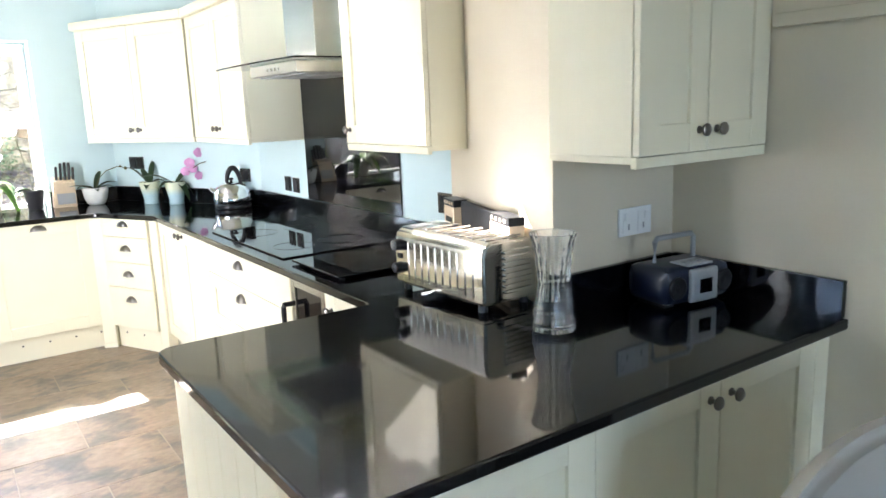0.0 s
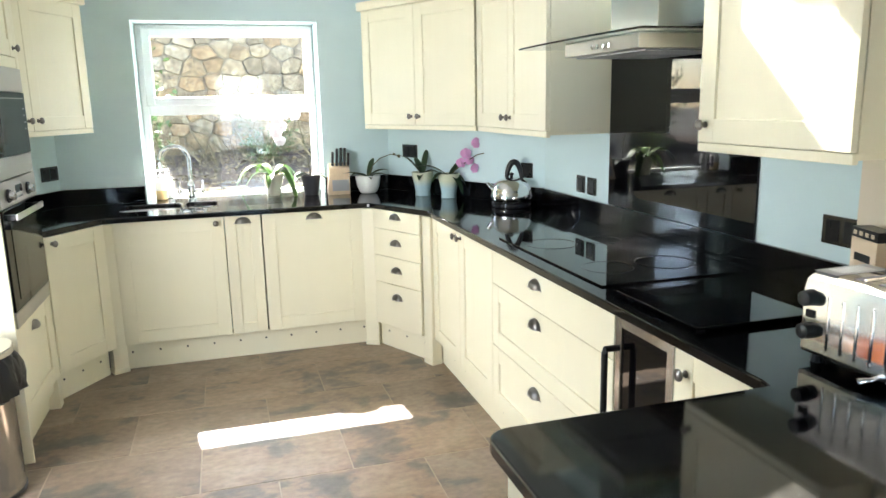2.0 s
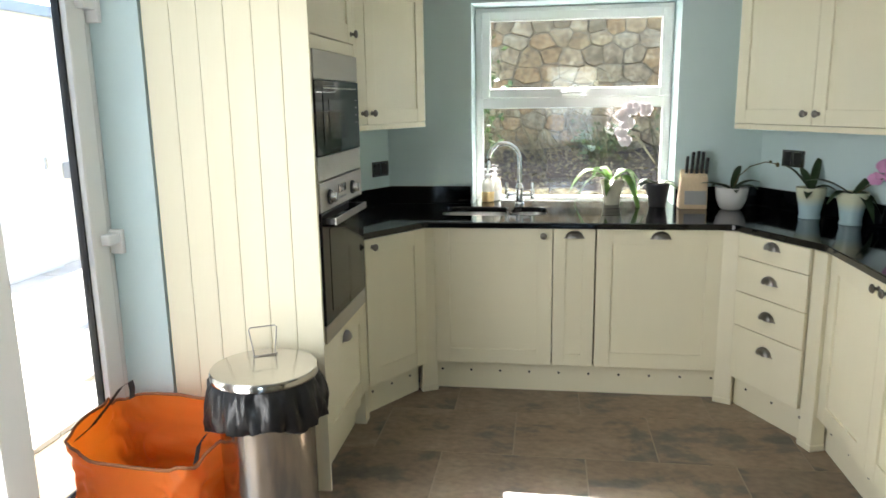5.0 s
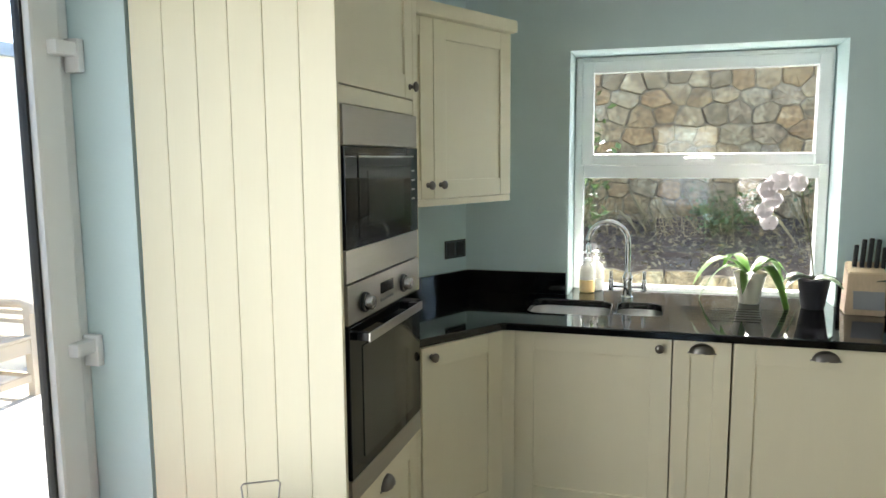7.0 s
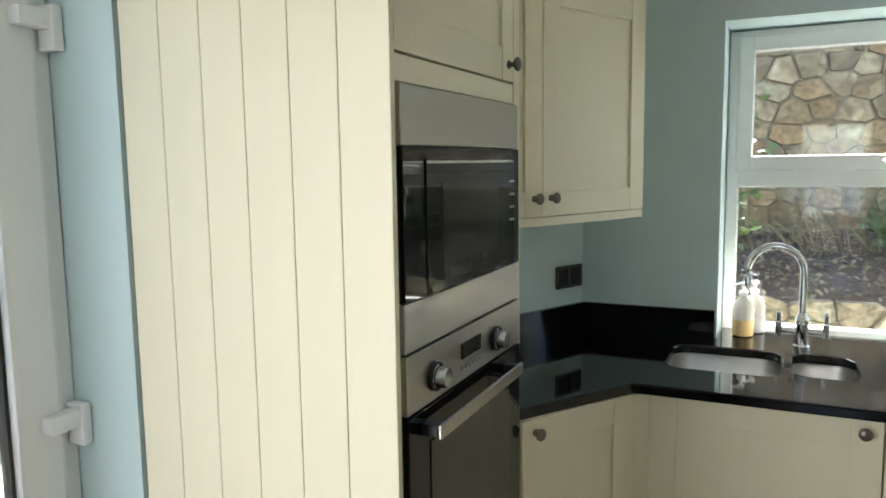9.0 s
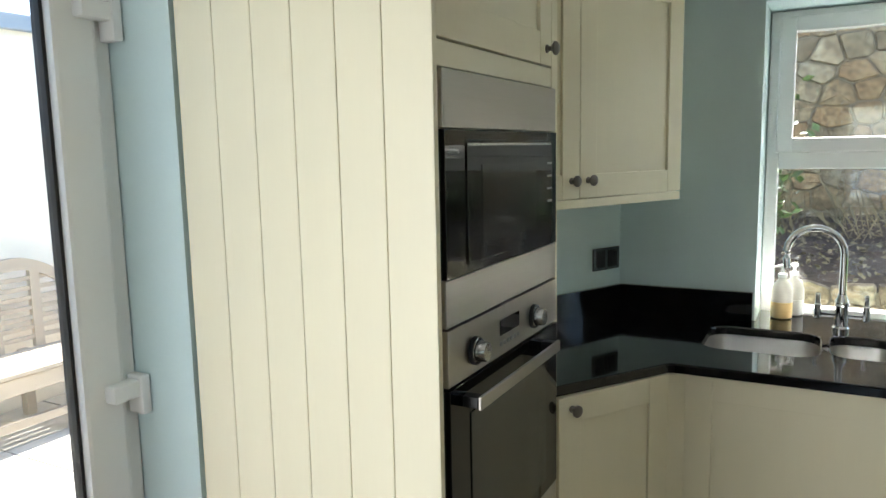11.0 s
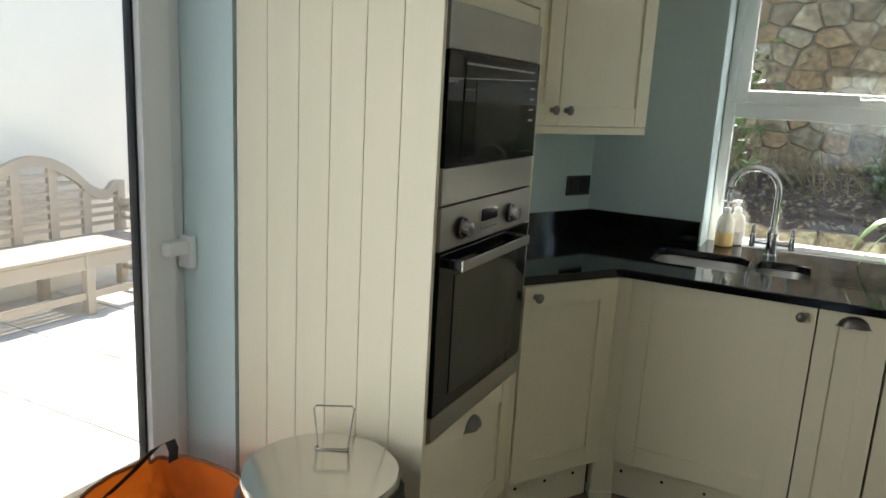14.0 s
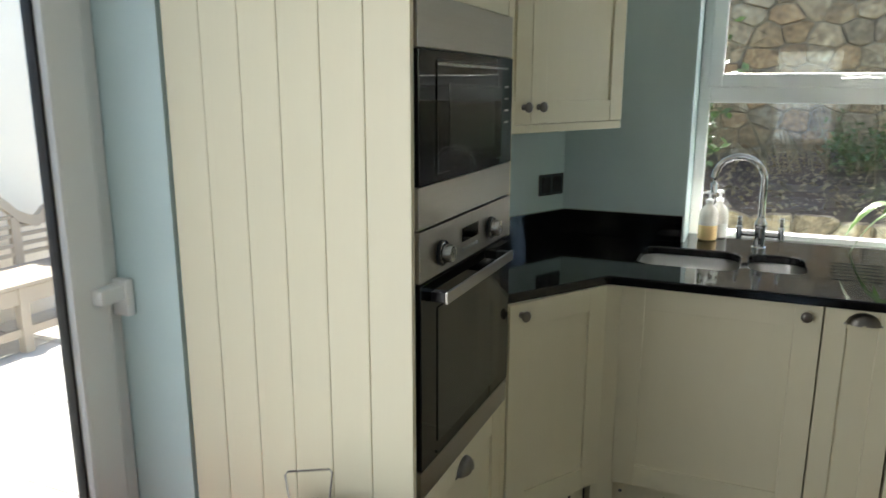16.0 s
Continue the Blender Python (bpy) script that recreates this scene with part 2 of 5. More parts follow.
def tube(bm, pts, r, seg=10, closed=False):
    """A round bar along the points."""
    pts = [Vector(p) for p in pts]
    rings, n = [], len(pts)
    up = Vector((0.01, 0.02, 1)).normalized()
    for i, p in enumerate(pts):
        a = pts[(i - 1) % n] if closed or i > 0 else p
        c = pts[(i + 1) % n] if closed or i < n - 1 else p
        d = (c - a).normalized()
        u = d.cross(up)
        if u.length < 0.05:
            u = d.cross(Vector((1, 0, 0)))
        u.normalize()
        w = d.cross(u)
        rr = r[i] if isinstance(r, (list, tuple)) else r
        rings.append([bm.verts.new(p + (u * math.cos(2 * math.pi * k / seg) + w * math.sin(2 * math.pi * k / seg)) * rr) for k in range(seg)])
    for i in range(n if closed else n - 1):
        a, c = rings[i], rings[(i + 1) % n]
        for k in range(seg):
            bm.faces.new((a[k], a[(k + 1) % seg], c[(k + 1) % seg], c[k]))
    if not closed:
        bm.faces.new(rings[0][::-1])
        bm.faces.new(rings[-1])
    return bm


def prism(bm, outline, z0, z1, bevel=0.0):
    """An upright prism over a plan outline."""
    lo = [bm.verts.new((x, y, z0)) for x, y in outline]
    hi = [bm.verts.new((x, y, z1)) for x, y in outline]
    n = len(outline)
    fs = [bm.faces.new(lo[::-1]), bm.faces.new(hi)]
    for i in range(n):
        fs.append(bm.faces.new((lo[i], lo[(i + 1) % n], hi[(i + 1) % n], hi[i])))
    bmesh.ops.recalc_face_normals(bm, faces=fs)
    if bevel:
        es = list({e for f in fs[:2] for e in f.edges})
        bmesh.ops.bevel(bm, geom=es, offset=bevel, segments=3, affect="EDGES", profile=0.5)
    return bm


def mesh_of(name, bm, mat, smooth=None):
    """A mesh whose curved faces are smooth; flats keep their own normals where they meet a narrow bevel."""
    me = bpy.data.meshes.new(name)
    bmesh.ops.recalc_face_normals(bm, faces=bm.faces[:])
    if smooth:
        area = {f: f.calc_area() for f in bm.faces}
        for f in bm.faces:
            f.smooth = True
        for e in bm.edges:
            if len(e.link_faces) == 2:
                angle = e.calc_face_angle(0)
                lo, hi = sorted(area[f] for f in e.link_faces)
                e.smooth = not (angle > radians(smooth) or (smooth <= 45 and angle > 0.14 and hi > 6 * lo))
    bm.to_mesh(me)
    bm.free()
    if mat:
        me.materials.append(mat)
    return me


def part(name, bm, mat, parent=None, label="", smooth=35, m=None):
    ob = new(name, mesh_of(name, bm, mat, smooth))
    if parent is not None:
        ob.parent = parent
    if m is not None:
        ob.matrix_basis = m
    if label:
        ob["label"] = label
    return ob


def thing(name, m, label, category, group="", kind=""):
    ob = new(name)
    ob.empty_display_size = 0.1
    ob.matrix_basis = m
    return tagged(ob, label, category, group, kind)


def solid(name, bm, mat, label, category, kind="", group="", smooth=35, m=None):
    return tagged(part(name, bm, mat, None, label, smooth, m), label, category, group, kind)


def wall(name, bm, mat, label):
    return solid(name, bm, mat, label, "wall", "structure", smooth=None)


# ---- the room ----
H = 2.45
WIN_Y = 5.64
floor = solid("floor", box(-1.76, -2.6, -0.30, 2.3, 5.66, -0.0014), GROUT, "sandy grouted floor under brown slate tiles", "floor", "structure")
T = 0.35
bm = bmesh.new()
cube(bm, -1.1, WIN_Y, 0, -0.43, WIN_Y + T, H)
cube(bm, 0.70, WIN_Y, 0, 1.35, WIN_Y + T, H)
cube(bm, -0.43, WIN_Y, 0, 0.70, WIN_Y + T, 0.86)
cube(bm, -0.43, WIN_Y, 2.01, 0.70, WIN_Y + T, H)
wall("wall_north", bm, BLUE, "pale blue painted wall round the kitchen window")
bm = bmesh.new()
prism(bm, [(-0.92, 5.64), (-1.43, 4.601), (-1.78, 4.60), (-1.78, 5.99), (-1.10, 5.99)], 0, H)
wall("wall_north_west", bm, BLUE, "pale blue canted wall in the kitchen corner")
bm = bmesh.new()
prism(bm, [(1.15, 5.64), (1.77, 4.42), (2.2, 4.42), (2.2, 5.99), (1.35, 5.99)], 0, H)
wall("wall_north_east", bm, BLUE, "pale blue canted wall in the kitchen corner")
bm = bmesh.new()
cube(bm, 1.77, 2.27, 0, 2.2, 4.42, H)
wall("wall_east", bm, BLUE, "pale blue painted wall behind the hob")
bm = bmesh.new()
prism(bm, [(1.72, 2.27), (1.46, 1.43), (1.98, 1.43), (2.2, 1.43), (2.2, 2.27)], 0, H)
wall("wall_pier", bm, MAGNOLIA, "magnolia painted pier beside the worktop")
bm = bmesh.new()
cube(bm, 1.98, -2.6, 0, 2.2, 1.43, H)
wall("wall_south_east", bm, MAGNOLIA, "magnolia painted wall of the dining end")
bm = bmesh.new()
SX0, SX1, SH = -0.10, 0.95, 2.1
cube(bm, -1.76, -2.8, 0, SX0, -2.6, H)
cube(bm, SX1, -2.8, 0, 2.45, -2.6, H)
cube(bm, SX0, -2.8, SH, SX1, -2.6, H)
wall("wall_south", bm, MAGNOLIA, "magnolia painted end wall round the glazed doors")
bm = bmesh.new()
DY0, DY1 = 3.17, 3.957
cube(bm, -1.76, DY1, 0, -1.435, 4.60, H)
cube(bm, -1.76, 3.05, 2.12, -1.42, DY0, H)
cube(bm, -1.76, 2.25, 2.12, -1.42, 3.05, H)
cube(bm, -1.76, -2.6, 0, -1.42, 2.25, H)
cube(bm, -1.76, DY0, 2.12, -1.42, DY1, H)
wall("wall_west", bm, BLUE, "pale blue painted wall with door openings to the patio")
bm = bmesh.new()
# Unseen ceiling slot, placed so that sun reaches the end cabinet and toaster.
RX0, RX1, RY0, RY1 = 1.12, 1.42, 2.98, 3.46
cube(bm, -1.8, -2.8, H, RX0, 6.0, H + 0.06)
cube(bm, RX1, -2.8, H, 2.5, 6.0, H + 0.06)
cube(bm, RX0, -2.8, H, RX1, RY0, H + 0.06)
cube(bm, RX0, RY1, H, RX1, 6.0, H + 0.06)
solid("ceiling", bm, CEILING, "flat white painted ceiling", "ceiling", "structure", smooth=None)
# Unseen eaves added to limit high sun; at this height the window's sun clears them.
bm = bmesh.new()
cube(bm, -1.78, 5.995, 2.56, 2.3, 6.32, 2.59)
cube(bm, -1.78, 6.32, 2.54, 2.3, 6.40, 2.66)
solid("eaves", bm, UPVC, "unseen white soffit and gutter board added over the window", "eaves", "structure")


# ---- fittings ----
def cup_handle(parent, x, z, y=0.0):
    """A half-round cup pull, fixed at its middle."""
    bm = bmesh.new()
    n, k, w, h, d = 14, 6, 0.045, 0.036, 0.026
    grid = []
    for i in range(n + 1):
        a = math.pi * i / n
        row = []
        for j in range(k + 1):
            b = math.pi / 2 * j / k
            row.append(bm.verts.new((x - w * math.cos(a) * math.cos(b * 0.92), y - d * math.sin(b), z - 0.012 + h * math.sin(a) * math.cos(b * 0.92))))
        grid.append(row)
    for i in range(n):
        for j in range(k):
            bm.faces.new((grid[i][j], grid[i + 1][j], grid[i + 1][j + 1], grid[i][j + 1]))
    r = bmesh.ops.solidify(bm, geom=bm.faces[:], thickness=0.002)
    cube(bm, x - 0.050, y - 0.003, z - 0.015, x + 0.050, y, z - 0.010)
    return part("cup_handle", bm, PEWTER, parent, "pewter cup handle", 50)


def knob(parent, x, z, y=0.0):
    bm = lathe(bmesh.new(), [(0.010, 0), (0.010, 0.003), (0.006, 0.006), (0.0055, 0.013), (0.012, 0.017), (0.0165, 0.021), (0.0165, 0.025), (0.011, 0.030), (0.003, 0.031)],
               pose(x, y, z, 90, 0, 0), 20)
    return part("knob", bm, DARK_PEWTER, parent, "round dark pewter knob", 45)


def shaker(name, parent, x0, z0, x1, z1, y=0.0, stile=0.075, plain=False, boards=0):
    """A framed door or drawer front, 20 mm thick, with a recessed panel."""
    g = 0.0015
    x0, x1, z0, z1 = x0 + g, x1 - g, z0 + g, z1 - g
    if plain:
        return part(name, box(x0, y, z0, x1, y + 0.02, z1, bevel=0.0025), CREAM, parent)
    s = min(stile, (x1 - x0) * 0.3)
    d = part(name, box(x0 + s - 0.004, y + 0.009, z0 + s - 0.004, x1 - s + 0.004, y + 0.018, z1 - s + 0.004), CREAM, parent)
    part("stile", box(x0, y, z0, x0 + s, y + 0.02, z1, bevel=0.002), CREAM, d)
    part("stile", box(x1 - s, y, z0, x1, y + 0.02, z1, bevel=0.002), CREAM, d)
    part("rail", box(x0 + s, y + 0.0008, z1 - s, x1 - s, y + 0.02, z1, bevel=0.002), CREAM, d)
    part("rail", box(x0 + s, y + 0.0008, z0, x1 - s, y + 0.02, z0 + s, bevel=0.002), CREAM, d)
    return d


TOP, FOOT = 0.866, 0.158


def carcass(parent, w, depth=0.54, z0=FOOT - 0.002, z1=TOP - 0.002, left=0.0, right=0.0):
    part("body", box(0.001 - left, 0.022, z0, w - 0.001 + right, depth, z1), CREAM, parent)


def plinth(name, m, w, screws=0, group="plinths"):
    p = thing(name, m, "cream painted plinth with small dark screw heads", "plinth", group)
    part("board", box(0, 0.055, 0.0, w, 0.073, FOOT - 0.008, bevel=0.001), CREAM, p)
    for i in range(screws):
        x = w * (i + 0.5) / screws
        part("screw_cap", lathe(bmesh.new(), [(0.006, 0), (0.006, 0.002), (0.003, 0.003)], pose(x, 0.055, 0.10, 90), 10), GASKET, p)


def post(m, name="corner_post"):
    p = thing(name, m, "cream square corner post standing on the floor", "post", "corner posts")
    part("shaft", box(-0.04, -0.004, 0, 0.04, 0.06, TOP - 0.004, bevel=0.003), CREAM, p)
    part("foot", box(-0.044, -0.008, 0.001, 0.044, 0.062, 0.03, bevel=0.003), CREAM, p)


# sink run
def unit(name, m, w, label, category="cabinet", group="base units", **k):
    u = thing(name, m, label, category, group)
    carcass(u, w, **k)
    return u


u = unit("sink_cabinet", pose(-0.561, 5.0, 0), 0.590, "cream shaker sink cabinet under the black worktop", z1=0.66)
d = shaker("door", u, 0, FOOT, 0.590, TOP)
knob(d, 0.545, 0.83)
u = unit("narrow_cabinet", pose(0.031, 5.0, 0), 0.204, "narrow cream shaker pull-out cabinet with a cup handle")
d = shaker("door", u, 0, FOOT, 0.204, TOP, stile=0.06)
cup_handle(d, 0.102, 0.832)
u = unit("dishwasher_cabinet", pose(0.240, 5.0, 0), 0.594, "cream shaker integrated appliance front with a cup handle")
d = shaker("door", u, 0, FOOT, 0.594, TOP)
cup_handle(d, 0.302, 0.832)
plinth("sink_plinth", pose(-0.61, 5.0, 0), 1.51, 10)
post(pose(-0.592, 4.992, 0, 0, 0, 28))
post(pose(0.865, 4.985, 0, 0, 0, -28))

# canted units
A_L = math.degrees(math.atan2(0.40, 0.254))
u = unit("left_corner_cabinet", pose(-0.822, 4.628, 0, 0, 0, A_L), 0.41, "cream shaker corner cabinet beside the oven tower", depth=0.5)
d = shaker("door", u, 0, FOOT, 0.41, TOP)
knob(d, 0.045, 0.83)
plinth("left_corner_plinth", pose(-0.822, 4.628, 0, 0, 0, A_L), 0.40, 3)
A_R = math.degrees(math.atan2(-0.45, 0.225))
u = unit("corner_drawer_unit", pose(0.885, 4.945, 0, 0, 0, A_R), 0.42, "cream corner unit of four drawers with cup handles", "drawers", depth=0.5)
zs = [TOP, 0.752, 0.588, 0.424, FOOT]
for a, b in zip(zs, zs[1:]):
    d = shaker("drawer", u, 0, b, 0.42, a, plain=True)
    cup_handle(d, 0.21, a - 0.034 if a == TOP else a - 0.075)
plinth("corner_drawer_plinth", pose(0.872, 4.972, 0, 0, 0, A_R), 0.50, 3)
post(pose(1.105, 4.535, 0, 0, 0, -72))

# hob run, facing the room
EX = 1.13


def east(y):
    return pose(EX, y, 0, 0, 0, -90)


u = unit("double_cabinet", east(4.50), 0.93, "cream shaker double cabinet beside the drawers")
d = shaker("door", u, 0, FOOT, 0.465, TOP)
knob(d, 0.43, 0.83)
d = shaker("door", u, 0.465, FOOT, 0.93, TOP)
knob(d, 0.50, 0.83)
u = unit("pan_drawers", east(3.568), 1.03, "wide cream pan drawers with cup handles under the hob", "drawers")
for a, b, pl in ((TOP, 0.712, True), (0.712, 0.436, False), (0.436, FOOT, False)):
    d = shaker("drawer", u, 0, b, 1.03, a, plain=pl, stile=0.07)
    cup_handle(d, 0.46, a - 0.055)
plinth("hob_run_plinth", east(4.56), 2.5, 14)
u = unit("end_cabinet", east(2.236), 0.30, "small cream shaker cabinet at the worktop corner")
d = shaker("door", u, 0, FOOT, 0.30, TOP)
knob(d, 0.05, 0.80)

# wine cooler
w = thing("wine_cooler", east(2.535), "steel-framed wine cooler with a dark glass door", "wine cooler")
part("body", box(0.005, 0.03, 0.16, 0.292, 0.54, TOP - 0.003), BLACK_PLASTIC, w)
bm = bmesh.new()
cube(bm, 0.004, 0.0, 0.16, 0.034, 0.028, 0.858, 0.002)
cube(bm, 0.264, 0.0, 0.16, 0.294, 0.028, 0.858, 0.002)
cube(bm, 0.034, 0.0006, 0.828, 0.264, 0.028, 0.858, 0.002)
cube(bm, 0.034, 0.0006, 0.16, 0.264, 0.028, 0.19, 0.002)
d = part("door", bm, STEEL, w, "stainless steel door frame")
part("pane", box(0.033, 0.006, 0.189, 0.265, 0.02, 0.829), BLACK_GLASS, d, "dark glass pane")
bm = bmesh.new()
tube(bm, [(0.016, 0.0, 0.76), (0.016, -0.04, 0.76), (0.016, -0.042, 0.75), (0.016, -0.042, 0.32), (0.016, -0.04, 0.31), (0.016, 0.0, 0.31)], 0.010, 10)
part("handle", bm, BLACK_PLASTIC, d, "black bar handle")

# peninsula
PX, PY0, PY1 = 0.47, 0.865, 1.87
pen = thing("peninsula_cabinet", pose(0.515, 0.908, 0), "cream peninsula base with boarded end and paired doors", "cabinet", "base units")
part("body", box(0.0, 0.022, 0.10, 1.46, 0.915, TOP - 0.002), CREAM, pen)
part("plinth", box(0.06, 0.06, 0.0, 1.45, 0.84, 0.10), CREAM, pen)
for i in range(8):
    part("end_board", box(-0.014, 0.02 + i * 0.112, 0.02, 0.0, 0.02 + i * 0.112 + 0.1105, TOP - 0.003, bevel=0.0025), CREAM, pen)
shaker("panel", pen, 0.0, 0.11, 0.56, TOP)
d = shaker("door", pen, 0.56, 0.11, 0.975, TOP)
knob(d, 0.935, 0.80)
d = shaker("door", pen, 0.975, 0.11, 1.39, TOP)
knob(d, 1.015, 0.80)
shaker("filler", pen, 1.39, 0.11, 1.46, TOP, plain=True)

# worktop
W0, W1 = TOP, 0.896
outline = [(-0.850, 4.612), (-0.606, 4.972), (-0.588, 4.978), (0.860, 4.978), (0.872, 4.972), (1.105, 4.512), (1.108, 4.50), (1.108, 1.90), (1.10, PY1), (PX + 0.05, PY1)]
for i in range(1, 6):
    a = math.pi / 2 * i / 6
    outline.append((PX + 0.05 - 0.05 * math.sin(a), PY1 - 0.05 + 0.05 * math.cos(a)))
outline += [(PX, PY1 - 0.05), (PX, PY0 + 0.05)]
for i in range(1, 6):
    a = math.pi / 2 * i / 6
    outline.append((PX + 0.05 - 0.05 * math.cos(a), PY0 + 0.05 - 0.05 * math.sin(a)))
outline += [(PX + 0.05, PY0), (1.976, PY0), (1.976, 1.426), (1.456, 1.426), (1.714, 2.272), (1.766, 2.274), (1.766, 4.418), (1.148, 5.636), (0.696, 5.636), (0.696, 5.83), (-0.426, 5.83), (-0.426, 5.636), (-0.918, 5.636), (-1.41, 4.632), (-1.41, 4.615)]


def rounded(x0, y0, x1, y1, r, n=5):
    pts = []
    for cx, cy, a0 in ((x1 - r, y1 - r, 0), (x0 + r, y1 - r, 90), (x0 + r, y0 + r, 180), (x1 - r, y0 + r, 270)):
        for i in range(n + 1):
            a = radians(a0 + 90 * i / n)
            pts.append((cx + r * math.cos(a), cy + r * math.sin(a)))
    return pts


BOWLS = [rounded(-0.555, 5.20, -0.215, 5.51, 0.07), rounded(-0.185, 5.24, -0.005, 5.51, 0.06)]


def plate(outline, holes, z0, z1, bevel):
    """A slab over a plan outline with holes through it."""
    bm = bmesh.new()
    rims = []
    for z in (z0, z1):
        edges, loops = [], []
        for pts in (outline, *holes):
            vs = [bm.verts.new((x, y, z)) for x, y in pts]
            loops.append(vs)
            edges += [bm.edges.new((vs[i], vs[(i + 1) % len(vs)])) for i in range(len(vs))]
        bmesh.ops.triangle_fill(bm, edges=edges, use_beauty=True)
        rims.append(loops)
    for lo, hi in zip(*rims):
        for i in range(len(lo)):
            j = (i + 1) % len(lo)
            bm.faces.new((lo[i], lo[j], hi[j], hi[i]))
    bmesh.ops.recalc_face_normals(bm, faces=bm.faces[:])
    es = [e for e in bm.edges if len(e.link_faces) == 2 and abs(e.verts[0].co.z - e.verts[1].co.z) < 1e-5 and e.calc_face_angle(0) > 1.2]
    bmesh.ops.bevel(bm, geom=es, offset=bevel, segments=2, affect="EDGES", profile=0.5)
    return bm


worktop = solid("worktop", plate(outline, BOWLS, W0, W1, 0.005), GRANITE, "polished black granite worktop with fine flecks", "worktop", smooth=None)


def upstand(x0, y0, x1, y1, h=0.102, t=0.02):
    d = Vector((x1 - x0, y1 - y0, 0))
    a = math.degrees(math.atan2(d.y, d.x))
    solid("upstand", box(0, -t, W1 + 0.001, d.length, -0.002, W1 + h, bevel=0.002), GRANITE, "polished black granite upstand along the wall", "upstand", "", "upstands", m=pose(x0, y0, 0, 0, 0, a))


upstand(-1.41, 4.64, -0.92, 5.64)
upstand(-0.908, 5.64, -0.436, 5.64)
upstand(0.706, 5.64, 1.142, 5.64)
upstand(1.15, 5.64, 1.77, 4.42)
upstand(1.77, 4.41, 1.77, 2.28)
upstand(1.445, 1.43, 1.96, 1.43)
upstand(1.98, 1.41, 1.98, PY0 + 0.01)

# oven tower
tw = thing("oven_tower", pose(-0.83, 3.95, 0, 0, 0, 90), "tall cream oven housing with a grooved boarded side", "tall cabinet")
part("body", box(0.029, 0.022, 0.10, 0.665, 0.575, 2.26), CREAM, tw)
BOARDS = [-0.010, 0.092, 0.193, 0.294, 0.392, 0.493, 0.597]
for x0, x1 in zip(BOARDS, BOARDS[1:]):
    part("side_board", box(0.012, x0 + 0.0008, 0.0, 0.028, x1 - 0.0008, 2.26, bevel=0.0022), CREAM, tw)
part("end_panel", box(0.665, 0.0, 0.0, 0.683, 0.575, 2.26, bevel=0.002), CREAM, tw)
part("edge_strip", box(0.0285, 0.0, 0.10, 0.044, 0.022, 2.26, bevel=0.001), CREAM, tw)
part("edge_strip", box(0.641, 0.0, 0.10, 0.665, 0.022, 2.26, bevel=0.001), CREAM, tw)
part("rail", box(0.044, 0.002, 1.676, 0.641, 0.022, 1.722, bevel=0.001), CREAM, tw)
d = shaker("top_door", tw, 0.044, 1.725, 0.641, 2.245)
knob(d, 0.605, 1.765)
d = shaker("drawer", tw, 0.044, FOOT, 0.641, 0.585)
cup_handle(d, 0.33, 0.53)
part("foot_board", box(0.03, 0.055, 0.0, 0.66, 0.072, 0.15), CREAM, tw)
part("leg", box(0.612, 0.0, 0.0, 0.663, 0.05, FOOT - 0.002, bevel=0.002), CREAM, tw)

OX0, OX1 = 0.040, 0.636
mw = thing("built_in_microwave", pose(-0.83, 3.95, 0, 0, 0, 90), "built-in microwave with steel trim and black glass door", "microwave")
part("top_trim", box(OX0, -0.012, 1.568, OX1, 0.018, 1.672, bevel=0.002), STEEL_H, mw, "brushed steel top trim")
part("bottom_trim", box(OX0, -0.012, 1.204, OX1, 0.018, 1.292, bevel=0.002), STEEL_H, mw, "brushed steel lower trim")
d = part("door", box(OX0, -0.014, 1.294, OX1, 0.016, 1.566, bevel=0.002), BLACK_GLASS, mw, "black glass door")
bm = bmesh.new()
cube(bm, OX0 + 0.085, -0.0165, 1.312, OX1 - 0.035, -0.0142, 1.548, 0.002)
part("window", bm, BLACK_GLASS, d, "dark viewing window")
part("screen", box(OX0 + 0.150, -0.0178, 1.345, OX1 - 0.150, -0.0166, 1.500), material("perforated_microwave_screen", (0.012, 0.011, 0.010), 0.10, spec=0.5), d, "grey perforated screen")
part("edge_line", box(OX0 + 0.085, -0.0185, 1.536, OX1 - 0.05, -0.0166, 1.541), STEEL, d, "bright steel line")
for i in range(4):
    part("button", box(OX1 - 0.075, -0.0185, 1.40 + i * 0.030, OX1 - 0.045, -0.0166, 1.405 + i * 0.030), GREY_PLASTIC, d, "pale printed mark")
ov = thing("built_in_oven", pose(-0.83, 3.95, 0, 0, 0, 90), "built-in single oven with steel fascia and black glass door", "oven")
f = part("fascia", box(OX0, -0.014, 1.092, OX1, 0.018, 1.200, bevel=0.002), STEEL_H, ov, "brushed steel control panel")
for x in (0.150, 0.470):
    k = part("control_knob", lathe(bmesh.new(), [(0.026, 0), (0.026, 0.006), (0.021, 0.009), (0.020, 0.026), (0.018, 0.030), (0.004, 0.031)], pose(x, -0.014, 1.138, 90), 24), STEEL, f, "round steel control knob")
    part("ring", lathe(bmesh.new(), [(0.0285, 0), (0.0285, 0.008), (0.0262, 0.010), (0.0262, 0.0)], pose(x, -0.0145, 1.138, 90), 24), BLACK_PLASTIC, k, "black collar")
part("display", box(0.275, -0.0165, 1.137, 0.38, -0.0142, 1.170), BLACK_GLASS, f, "dark clock display")
for i in range(6):
    part("button", lathe(bmesh.new(), [(0.005, 0), (0.005, 0.003), (0.003, 0.004)], pose(0.28 + i * 0.019, -0.014, 1.118, 90), 10), GREY_PLASTIC, f)
